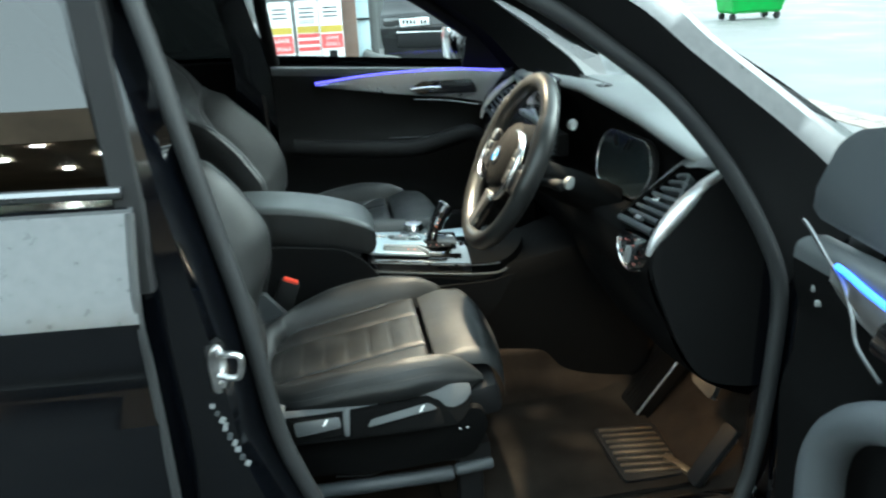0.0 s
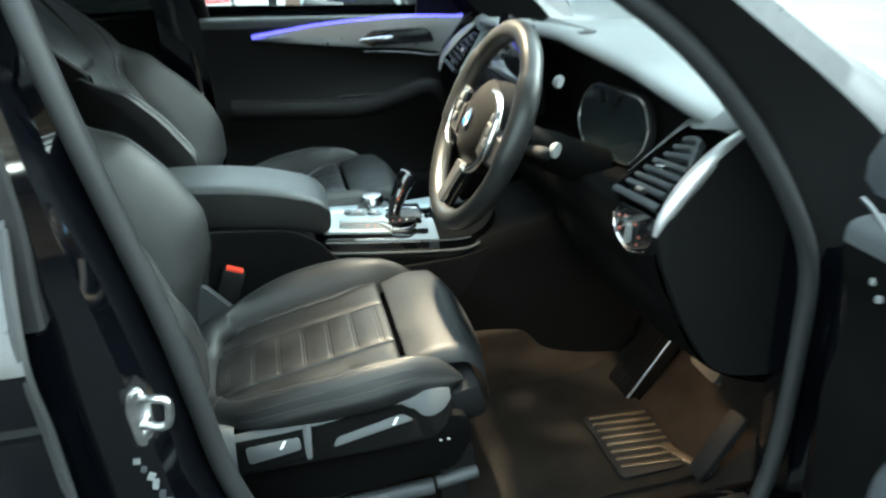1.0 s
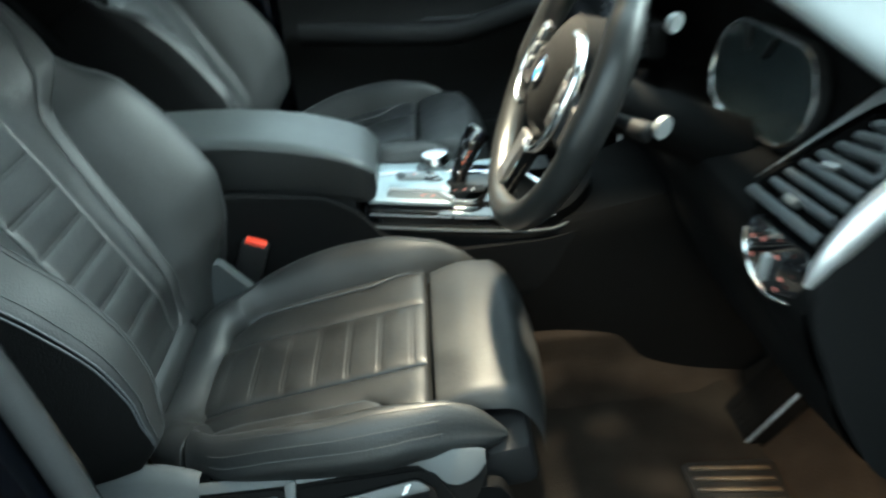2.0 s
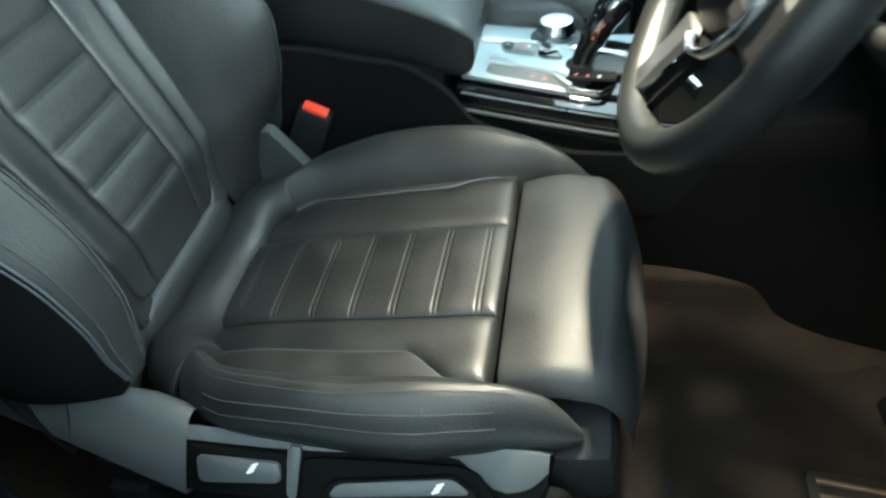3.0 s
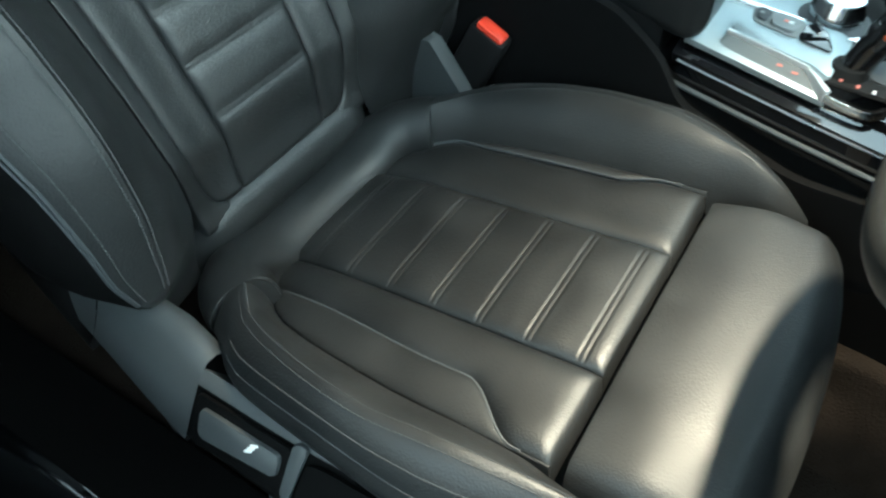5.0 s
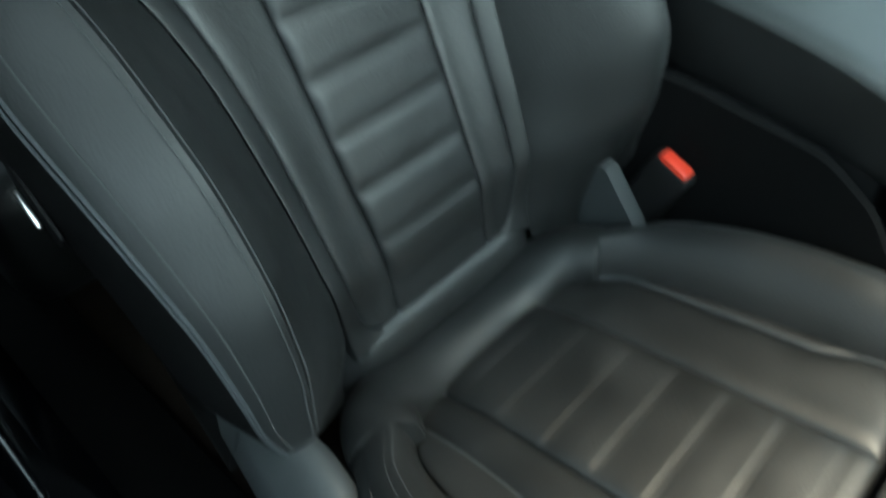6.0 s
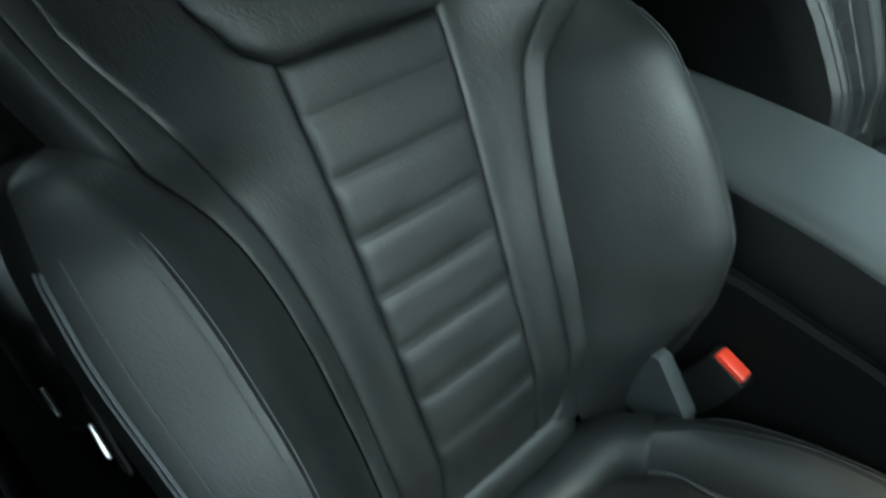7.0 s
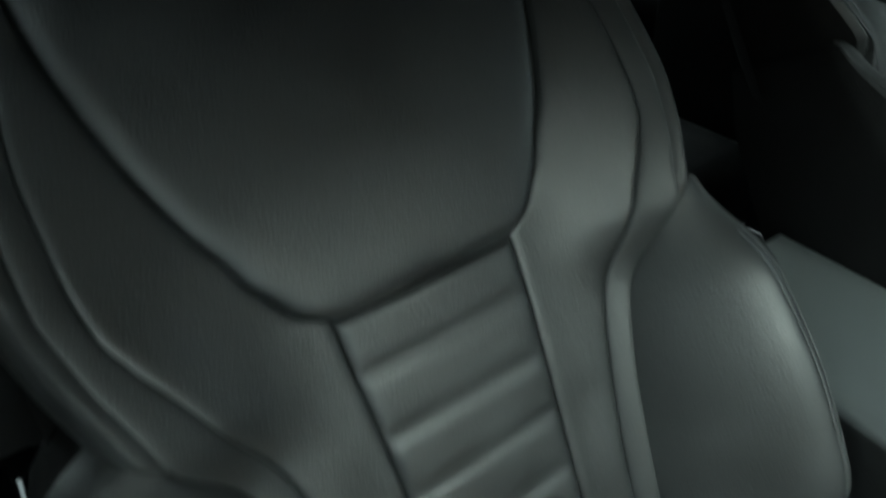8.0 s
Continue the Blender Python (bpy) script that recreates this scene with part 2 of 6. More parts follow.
def rounded(pts, r, n=4):
    """A polygon with its corners rounded."""
    out = []
    m = len(pts)
    for i in range(m):
        p, a, b = Vector(pts[i]), Vector(pts[i - 1]), Vector(pts[(i + 1) % m])
        ra = min(r, (a - p).length * 0.45)
        rb = min(r, (b - p).length * 0.45)
        s, e = p + (a - p).normalized() * ra, p + (b - p).normalized() * rb
        for k in range(n + 1):
            t = k / n
            out.append(tuple((1 - t) ** 2 * s + 2 * t * (1 - t) * p + t * t * e))
    return out


def thing(name, base, label, category, group="", kind=""):
    ob = new(name)
    ob.empty_display_size = 0.05
    ob.matrix_basis = Matrix.Translation(base)
    return tagged(ob, label, category, group, kind)


WHERE = {}


def part(name, bm, mat, parent, label="", smooth=True, angle=40):
    """Links a bmesh, given in world places, as one mesh object under a thing or a part."""
    if smooth:
        for f in bm.faces:
            f.smooth = True
        limit = radians(angle)
        for e in bm.edges:
            if len(e.link_faces) != 2 or e.calc_face_angle(0) > limit:
                e.smooth = False
    data = bpy.data.meshes.new(name)
    bm.to_mesh(data)
    bm.free()
    data.materials.append(mat)
    ob = new(name, data)
    if parent is not None:
        base = WHERE.get(parent.name)
        if base is None:
            base = parent.matrix_basis.copy()
        ob.parent = parent
        ob.matrix_parent_inverse = base.inverted()
        WHERE[ob.name] = Matrix.Identity(4)
    if label:
        tagged(ob, label)
    return ob


def single(name, bm, mat, label, category, kind="", group="", smooth=True):
    ob = part(name, bm, mat, None, "", smooth)
    WHERE[ob.name] = Matrix.Identity(4)
    return tagged(ob, label, category, group, kind)


def basis(origin, ax, ay):
    """A frame whose local x and y run along ax and ay."""
    x = Vector(ax).normalized()
    z = x.cross(Vector(ay)).normalized()
    y = z.cross(x)
    return Matrix.Translation(origin) @ Matrix((x, y, z)).transposed().to_4x4()


def panel(place, u0, u1, vlo, vhi, height, parent, name, mat, nu=40, nv=24, sink=0.007, soft=0.007, skirt=0.025, label=""):
    """An upholstery panel over (u, v), sunk at its seams, with turned-in edges."""
    rows = []
    for i in range(nu + 1):
        u = u0 + (u1 - u0) * i / nu
        a, b = vlo(u), vhi(u)
        row = []
        for j in range(nv + 1):
            # denser near the seams
            k = j / nv
            k = k - 0.09 * math.sin(2 * math.pi * k)
            v = a + (b - a) * k
            d = min(u - u0, u1 - u, v - a, b - v)
            d2 = sorted((u - u0, u1 - u, v - a, b - v))[1]
            h = height(u, v) - sink * math.exp(-max(d, 0) / soft) - 0.4 * sink * math.exp(-max(d2, 0) / soft)
            row.append(place(u, v, h))
        rows.append(row)
    # turned-in skirt round the border
    n, m = len(rows), len(rows[0])
    bm = bmesh.new()
    vs = [[bm.verts.new(p) for p in row] for row in rows]
    for i in range(n - 1):
        for j in range(m - 1):
            bm.faces.new((vs[i][j], vs[i + 1][j], vs[i + 1][j + 1], vs[i][j + 1]))
    ring = [(0, j) for j in range(m)] + [(i, m - 1) for i in range(1, n)] + [(n - 1, j) for j in range(m - 2, -1, -1)] + [(i, 0) for i in range(n - 2, 0, -1)]
    down = place(0.1, 0.0, -1.0) - place(0.1, 0.0, 0.0)
    low = [bm.verts.new(rows[i][j] + down * skirt) for i, j in ring]
    for q in range(len(ring)):
        r = (q + 1) % len(ring)
        a, b = ring[q], ring[r]
        bm.faces.new((vs[a[0]][a[1]], low[q], low[r], vs[b[0]][b[1]]))
    bmesh.ops.recalc_face_normals(bm, faces=bm.faces)
    return part(name, bm, mat, parent, label, angle=70)


def stitches(points, r, parent, pitch=0.0052, on=0.0043, name="stitching"):
    """A row of thread stitches along a line, as one mesh."""
    pts = [Vector(p) for p in points]
    bm = bmesh.new()
    travel, nxt = 0.0, 0.0
    for a, b in zip(pts, pts[1:]):
        length = (b - a).length
        if length < 1e-6:
            continue
        d = (b - a) / length
        s = d.cross(Vector((0.3, 0.2, 0.9))).normalized()
        t = d.cross(s)
        while nxt < travel + length:
            p = a + d * (nxt - travel)
            q = p + d * on
            ends = []
            for c in (p, q):
                ends.append([bm.verts.new(c + r * v) for v in (s, t, -s, -t)])
            for k in range(4):
                bm.faces.new((ends[0][k], ends[0][(k + 1) % 4], ends[1][(k + 1) % 4], ends[1][k]))
            bm.faces.new(ends[0])
            bm.faces.new(ends[1])
            nxt += pitch
        travel += length
    ob = part(name, bm, THREAD, parent, "grey stitched seam", smooth=False)
    return tagged(ob, kind="stuff")


# backrest: bolster height, inner seam, outer edge of the strip beside it, outline of the shoulder panel
BACK_H = [(-0.03, 0.02), (0.024, 0.045), (0.086, 0.09), (0.159, 0.118), (0.232, 0.114), (0.346, 0.086), (0.44, 0.052), (0.54, 0.030), (0.70, 0.015)]
# the door side bolster: crest height, crest and leather edge
DOOR_H = [(-0.06, 0.02), (0.0, 0.062), (0.037, 0.088), (0.056, 0.099), (0.10, 0.121), (0.157, 0.130), (0.22, 0.124), (0.29, 0.104), (0.346, 0.086), (0.44, 0.052)]
DOOR_CREST = [(-0.08, 0.222), (0.03, 0.222), (0.20, 0.220), (0.29, 0.223), (0.385, 0.236), (0.415, 0.249)]
DOOR_EDGE = [(-0.08, 0.228), (0.0, 0.236), (0.03, 0.248), (0.06, 0.257), (0.15, 0.265), (0.25, 0.276), (0.33, 0.282), (0.385, 0.281), (0.43, 0.277)]
DOOR_DROP = [(-0.08, 0.004), (0.03, 0.006), (0.06, 0.010), (0.15, 0.018), (0.30, 0.026), (0.43, 0.022)]
SEAM_V = [(-0.03, 0.080), (0.0, 0.086), (0.006, 0.096), (0.015, 0.103), (0.03, 0.108), (0.08, 0.1145), (0.16, 0.118), (0.21, 0.121), (0.26, 0.127), (0.31, 0.136), (0.34, 0.144), (0.36, 0.152), (0.385, 0.165), (0.40, 0.173), (0.425, 0.185), (0.465, 0.206), (0.485, 0.214), (0.52, 0.218), (0.57, 0.217), (0.70, 0.195)]
STRIP_V = [(-0.06, 0.122), (0.0, 0.125), (0.08, 0.132), (0.144, 0.136), (0.20, 0.140), (0.26, 0.146), (0.31, 0.156), (0.34, 0.166), (0.36, 0.177), (0.38, 0.192), (0.40, 0.206), (0.43, 0.216), (0.47, 0.229), (0.52, 0.238), (0.57, 0.237), (0.70, 0.214)]
SHOULDER_V = [(0.425, 0.0770), (0.432, 0.086), (0.439, 0.098), (0.447, 0.105), (0.458, 0.112), (0.470, 0.121), (0.488, 0.129), (0.519, 0.146), (0.553, 0.159), (0.58, 0.168), (0.64, 0.181), (0.70, 0.184)]
RIB0, RIB_PITCH = 0.0300, 0.0502
INSERT_V = [(0.0, 0.064), (0.13, 0.068), (0.28, 0.0725), (0.43, 0.078)]


# cushion: the seam over the bolster's crest and the bolster's outer edge
OS_V = [(0.0, 0.150), (0.018, 0.163), (0.047, 0.185), (0.092, 0.201), (0.154, 0.214), (0.20, 0.218), (0.25, 0.214), (0.42, 0.205)]
EDGE_V = [(0.0, 0.192), (0.02, 0.202), (0.045, 0.219), (0.07, 0.229), (0.16, 0.240), (0.25, 0.247), (0.42, 0.247)]
VALLEY_V = [(0.0, 0.124), (0.02, 0.141), (0.05, 0.153), (0.12, 0.163), (0.20, 0.168), (0.42, 0.170)]


def taper(v, u):
    """The front of the bolster draws in towards the middle."""
    return 0.187 + (v - 0.187) * (1 - 0.62 * step((u - 0.25) / 0.17))


CUSH_A = [(-0.08, 0.60), (0.02, 0.80), (0.15, 1.12), (0.25, 1.05), (0.34, 0.62), (0.42, 0.12)]


def front_seat(name, centre, s, dx, dz, lean_, label, group):
    """A sports seat; s is +1 where the car's middle lies towards +y of it, lean_ the degrees its back leans further back."""
    cu = Vector((0.986, 0, 0.168))
    cn = Vector((-0.168, 0, 0.986))
    co = Vector((0.024 + dx, centre, 0.667 + dz))
    tip = Matrix.Rotation(radians(-lean_), 3, "Y")
    bu = tip @ Vector((-0.416, 0, 0.909))
    bn = tip @ Vector((0.909, 0, 0.416))
    bo = Vector((-0.033 + dx, centre, 0.721 + dz))
    side = Vector((0, s, 0))

    def cush(u, v, h):
        return co + cu * u + side * v + cn * h

    def back(w, v, h):
        return bo + bu * w + side * v + bn * h

    seat = thing(name, (0.15 + dx, centre, 0.40), label, "seat", group)

    # cushion
    def crown(u, v):
        return 0.004 * math.cos(min(abs(v) / 0.17, 1) * math.pi / 2) - 0.010 * step((0.06 - u) / 0.12)

    def channel(gap, pitch, puff, dip):
        """A double-stitched channel between two gently padded fields; gap is the way to its middle line."""
        line = math.exp(-((abs(gap) - 0.0028) / 0.0011) ** 2)
        return puff * math.cos(math.pi * gap / pitch) ** 2 * -1 + puff - dip * (line + 0.55 * math.exp(-(gap / 0.0045) ** 4))

    def ribs(u, v):
        k = (u - 0.0085) / 0.048
        return crown(u, v) + step((0.077 - abs(v)) / 0.010) * channel((k - round(k)) * 0.048, 0.048, 0.0006, 0.0006)

    def rise(u, v):
        return crown(u, v) + 0.004 * step((abs(v) - 0.10) / 0.06)

    panel(cush, -0.022, 0.317, lambda u: -0.075, lambda u: 0.075, ribs, seat, "ribbed_insert", LEATHER, 330, 24, sink=0.006, soft=0.006)
    for k, nm in ((1, "seat_pad"), (-1, "seat_pad")):
        def edge(u):
            if k > 0:
                return min(0.150 + 0.004 * step((u - 0.05) / 0.15) + 0.014 * step((u - 0.225) / 0.05), spline(VALLEY_V, u) - 0.001)
            return 0.118 + 0.008 * step((u - 0.05) / 0.15) + 0.041 * step((u - 0.222) / 0.065)
        if k > 0:
            panel(cush, -0.022, 0.317, lambda u: 0.0755, lambda u: edge(u), rise, seat, nm, LEATHER, 60, 18)
        else:
            panel(cush, -0.022, 0.317, lambda u: -edge(u), lambda u: -0.0755, rise, seat, nm, LEATHER, 60, 18)
        # strip between the pad and the bolster
        def crest_v(u):
            return taper(spline(OS_V, u), u)

        if k > 0:
            panel(cush, -0.022, 0.317, lambda u: edge(u) + 0.0005, lambda u: spline(VALLEY_V, u), rise, seat, "side_strip", LEATHER_SMOOTH, 60, 14, sink=0.003, soft=0.004)
        else:
            panel(cush, -0.022, 0.317, lambda u: -spline(VALLEY_V, u), lambda u: -edge(u) - 0.0005, rise, seat, "side_strip", LEATHER_SMOOTH, 60, 14, sink=0.003, soft=0.004)
        line = [cush(u, k * (edge(u) + 0.0005), rise(u, edge(u)) - 0.0035) for u in [0.008 + 0.285 * i / 50 for i in range(51)]]
        part("piping", tube(line, 0.0014, 6), PLASTIC_GREY, seat, "thin grey piping")
        # bolster, lofted along the cushion
        def section(u):
            """Crest, outer edge, crest height and foot height of the bolster."""
            drop = 0.020 * step((u - 0.33) / 0.09)
            o, w = crest_v(u), taper(spline(EDGE_V, u) + (0.008 if k > 0 else 0), u)
            t = 0.046 * spline(CUSH_A, u) + 0.004 - drop
            return o, w, t, min(lerp([(-0.08, 0.006), (0.05, 0.0), (0.2, -0.010), (0.30, -0.018), (0.42, -0.062)], u), t - 0.02)

        rows = []
        us = [0.002 + 0.380 * i / 44 for i in range(45)] + [0.388, 0.393, 0.397, 0.4005, 0.403, 0.405, 0.4065, 0.4072]
        for u in us:
            e = step((0.4075 - u) / 0.034) ** 0.5
            o, w, t, low_ = section(u)
            foot = min(rise(u, spline(VALLEY_V, u)), t - 0.004) - 0.006 - 0.02 * step((u - 0.30) / 0.05)
            y0 = min(taper(spline(VALLEY_V, u), u), o - 0.010)
            d = t - low_
            prof = [(y0 - 0.004, foot - 0.02), (y0 + 0.001, foot), (y0 + 0.22 * (o - y0), foot + 0.42 * (t - foot)), (y0 + 0.52 * (o - y0), foot + 0.78 * (t - foot)), (y0 + 0.8 * (o - y0), foot + 0.955 * (t - foot)), (o, t), (o + 0.35 * (w - o), t - 0.06 * d), (o + 0.68 * (w - o), t - 0.22 * d), (o + 0.95 * (w - o), t - 0.46 * d),
                    (w + 0.004, t - 0.66 * d), (w, low_ + 0.004), (w - 0.006, low_ - 0.004), (w - 0.02, low_ - 0.012), (o - 0.02, low_ - 0.014)]
            prof = [tuple(p) for p in curve([(p[0], p[1], 0) for p in prof], 3)]
            mid = (0.5 * (o + w), 0.35 * t + 0.65 * low_)
            rows.append([cush(u, k * (mid[0] + (p[0] - mid[0]) * (0.2 + 0.8 * e)), mid[1] + (p[1] - mid[1]) * (0.2 + 0.8 * e)) for p in prof])
        bol = part("cushion_bolster", skin(rows, caps=True), LEATHER_SMOOTH, seat)
        for off in (-0.004, 0.005):
            stitches([cush(u, k * (crest_v(u) + off), section(u)[2] - 0.0006) for u in [0.012 + 0.335 * i / 70 for i in range(71)]], 0.0006, bol)
        for f, g in ((0.66, 0.205), (0.92, 0.43)):
            line = []
            for u in [0.042 + 0.29 * i / 60 for i in range(61)]:
                o, w, t, low_ = section(u)
                line.append(cush(u, k * (o + f * (w - o) + 0.0004), t - g * (t - low_) + 0.0004))
            stitches(line, 0.0006, bol)
    # rear roll of the cushion: a U that runs out into the side strips
    path = curve([(0.008, -0.154, 0), (0.0, -0.150, 0), (-0.024, -0.134, 0), (-0.046, -0.098, 0), (-0.055, -0.045, 0), (-0.056, 0.0, 0), (-0.055, 0.045, 0), (-0.046, 0.098, 0), (-0.024, 0.134, 0), (0.0, 0.150, 0), (0.008, 0.154, 0)], 7)
    rows = []
    for i, p in enumerate(path):
        d = (path[min(i + 1, len(path) - 1)] - path[max(i - 1, 0)]).normalized()
        out = Vector((-d.y, d.x, 0))
        if out.dot(Vector((0.15, 0, 0)) - p) > 0:
            out = -out
        k = min(i, len(path) - 1 - i) / (len(path) - 1) * 2
        row = []
        for q in range(15):
            a = math.pi * (q / 14) * 1.15 - 0.15
            wide = 0.044 if math.cos(a) > 0 else 0.040 - 0.010 * step((abs(p.y) - 0.09) / 0.05)
            c = p + out * (wide * math.cos(a) * (1.0 - 0.10 * step((0.16 - k) / 0.16)))
            peak = 0.024 * step((abs(p.y) - 0.05) / 0.10)
            row.append(cush(c.x, c.y, -0.018 + peak + 0.034 * math.sin(a)))
        rows.append(row)
    part("rear_roll", skin(rows, caps=True), LEATHER_SMOOTH, seat)
    # thigh support: a padded nose in front of the groove
    rows = []
    for i in range(45):
        q = i / 44
        if q < 0.10:
            a = (q / 0.10) * math.pi / 2
            u, h = 0.3275, -0.055 + 0.053 * math.sin(a)
        elif q < 0.62:
            t = (q - 0.10) / 0.52
            u, h = 0.3275 + 0.101 * t, -0.002 + 0.007 * math.sin(math.pi * t)
        else:
            t = (q - 0.62) / 0.38
            a = t * math.radians(108)
            u, h = 0.4285 + 0.040 * math.sin(a), -0.002 - 0.072 * (1 - math.cos(a))
        row = []
        for j in range(33):
            v = -0.178 + 0.356 * j / 32
            e = step((0.178 - abs(v)) / 0.022) ** 0.5
            bow = 0.020 * (abs(v) / 0.178) ** 2.5 * step((u - 0.36) / 0.08)
            row.append(cush(u - bow, v * (0.97 + 0.03 * e), h - 0.024 * (1 - e) + 0.004 * math.cos(v / 0.178 * 1.5)))
        rows.append(row)
    nose = skin(rows)
    part("thigh_support", nose, LEATHER_SMOOTH, seat)
    # core under the upholstery
    part("cushion_core", box((0.50, 0.44, 0.07), basis(cush(0.185, 0, -0.085), cu, side), 0.015), PLASTIC, seat, "black padded seat base")

    # backrest
    def lean_back(w):
        """The middle of the backrest: tucked in at its foot, falling back towards the top."""
        return -0.35 * max(w - 0.28, 0) ** 2 - 0.020 * (1 - step(w / 0.075))

    def hb(w, v):
        """Height of the backrest: flat pads, a strip that turns up a little, then the bolster's steep inner face."""
        x, s0, s1 = abs(v), spline(SEAM_V, max(w, 0.03)), spline(STRIP_V, w)
        tall = spline(BACK_H, w)
        if x < s0:
            f = 0.045 * step((x - 0.080) / max(s0 - 0.080, 0.01))
        elif x < s1:
            f = 0.045 + 0.085 * (x - s0) / (s1 - s0)
        else:
            q = min((x - s1) / max(0.236 - s1, 0.03), 1.03)
            f = 0.13 + 0.87 * (0.45 * q + 0.55 * math.sin(min(q, 1) * math.pi / 2))
        k_ = min(max((x - 0.085) / 0.148, 0.0), 1.02)
        shoulder = 0.3 * step(k_) ** 1.15 + 0.7 * k_ ** 1.8
        return tall * (f + (shoulder - f) * step((w - 0.345) / 0.07)) + lean_back(w)

    def back_ribs(w, v):
        k = (w - RIB0) / RIB_PITCH
        soft = 0.35 + 0.65 * step((w - 0.02) / 0.10)
        gap = (k - round(k)) * RIB_PITCH
        groove = 0.0016 * (1 - math.cos(math.pi * gap / RIB_PITCH) ** 6) - 0.0004 * math.exp(-((abs(gap) - 0.0028) / 0.0020) ** 2)
        return lean_back(w) + 0.002 * math.cos(v / 0.077 * 1.5) + soft * step((spline(INSERT_V, w) + 0.002 - abs(v)) / 0.012) * groove

    panel(back, 0.0, 0.4245, lambda w: -spline(INSERT_V, w), lambda w: spline(INSERT_V, w), back_ribs, seat, "back_insert", LEATHER, 340, 30, sink=0.004, soft=0.003)
    for k in (1, -1):
        def flip(lo, hi):
            return ((lambda w: lo(w)), (lambda w: hi(w))) if k > 0 else ((lambda w: -hi(w)), (lambda w: -lo(w)))

        lo, hi = flip(lambda w: (spline(INSERT_V, w) if w < 0.425 else spline(SHOULDER_V, w)) + 0.0005, lambda w: spline(SEAM_V, w) - 0.0005)
        panel(back, 0.0, 0.70, lo, hi, hb, seat, "back_pad", LEATHER, 210, 26, sink=0.003, soft=0.003)
        lo, hi = flip(lambda w: spline(SEAM_V, w), lambda w: spline(STRIP_V, w))
        panel(back, -0.014, 0.70, lo, hi, hb, seat, "piping_strip", LEATHER_SMOOTH, 190, 12, sink=0.0022, soft=0.003)

        def ending(w):
            """How the bolster's side and height draw in at its top."""
            if k > 0:
                e = step((0.424 - w) / 0.095)
                return 0.12 + 0.88 * e, 0.50 + 0.50 * e
            e = step((0.414 - w) / 0.055)
            return 0.85 + 0.15 * e, 0.74 + 0.26 * e

        # side bolster, from the seam over the crest and round to the shell
        rows = []
        for i in range(64):
            w_low = -0.072 if k > 0 else -0.050
            w = w_low + (0.412 - w_low) * i / 63
            top = spline(BACK_H if k > 0 else DOOR_H, w)
            v0 = spline(STRIP_V, w) + 0.0005
            crest = max(v0 + 0.006, 0.244 if k > 0 else spline(DOOR_CREST, w))
            h0 = hb(w, v0)
            prof = [(v0, h0 - 0.006)]
            for q in range(1, 9):
                v = v0 + (crest - v0) * q / 8
                if k > 0:
                    prof.append((v, hb(w, min(v, 0.236)) + 0.004 * math.sin(math.pi * q / 9)))
                else:
                    prof.append((v, h0 + (top - h0) * (0.72 * q / 8 + 0.28 * math.sin(q / 8 * math.pi / 2))))
            if k > 0:
                prof += [(crest + 0.006, top * 0.975), (crest + 0.014, top * 0.92), (crest + 0.023, top * 0.83), (crest + 0.031, top * 0.72), (crest + 0.035, top * 0.60), (crest + 0.037, 0.0), (crest + 0.035, -0.05), (crest + 0.022, -0.10)]
            else:
                edge_v, fall = max(spline(DOOR_EDGE, w), crest + 0.012), spline(DOOR_DROP, w)
                prof += [(crest + f_ * (edge_v - crest), prof[8][1] - g_ * fall) for f_, g_ in ((0.12, 0.03), (0.40, 0.22), (0.72, 0.56), (0.93, 0.84), (1.0, 1.0))]
                prof += [(edge_v + 0.003, prof[-1][1] - 0.007), (edge_v + 0.005, -0.01), (edge_v + 0.003, -0.05), (edge_v - 0.010, -0.10)]
            wide_, tall_ = ending(w)
            prof = [(p[0] if p[0] <= crest else crest + (p[0] - crest) * wide_, p[1] if p[1] < 0 else p[1] * tall_) for p in prof]
            low = step((w - w_low) / (0.085 if k > 0 else 0.075))
            prof = [(0.17 + (p[0] - 0.17) * (0.55 + 0.45 * low), -0.05 + (p[1] + 0.05) * (0.35 + 0.65 * low)) for p in prof]
            rows.append([back(w, k * p[0], p[1]) for p in prof])
        for w, shrink in ((0.417, 0.93), (0.422, 0.78), (0.426, 0.55), (0.429, 0.25)):
            rows.append([back(w, k * (0.205 + (p[0] - 0.205) * shrink), (p[1] + 0.03) * shrink - 0.03) for p in prof])
        cut = 14 if k < 0 else 11
        bol = part("back_bolster", skin([r[:cut] for r in rows]), LEATHER_SMOOTH, seat)
        part("side_shell", skin([r[cut - 1:] for r in rows]), DARK_TRIM, seat, "dark cloth side of the backrest")
        ws = [0.025 + 0.345 * i / 56 for i in range(57)]
        if k > 0:
            for off, f, h0 in ((0.2395, 1.0, 0.0032), (0.2495, 0.985, 0.0004)):
                stitches([back(w, k * off, spline(BACK_H, w) * f * ending(w)[1] + h0) for w in ws], 0.0007, bol)
        else:
            def door_line(w, f_, g_, up_):
                c_, e_, top = spline(DOOR_CREST, w), spline(DOOR_EDGE, w), spline(DOOR_H, w)
                return back(w, k * (c_ + f_ * (e_ - c_) * ending(w)[0]), (top - g_ * spline(DOOR_DROP, w)) * ending(w)[1] + up_)

            for f_, g_, up_ in ((-0.06, 0.10, 0.0012), (0.10, 0.03, 0.0010), (0.80, 0.66, 0.0012)):
                stitches([door_line(w, f_, g_, up_) for w in ws], 0.0008, bol)
            for f_, g_ in ((1.01, 1.0), (1.05, 1.25)):
                part("edge_piping", tube([door_line(w, f_, g_, 0.001) for w in ws], 0.0013, 6), PLASTIC_GREY, bol)
        # upper side of the backrest
        rows = []
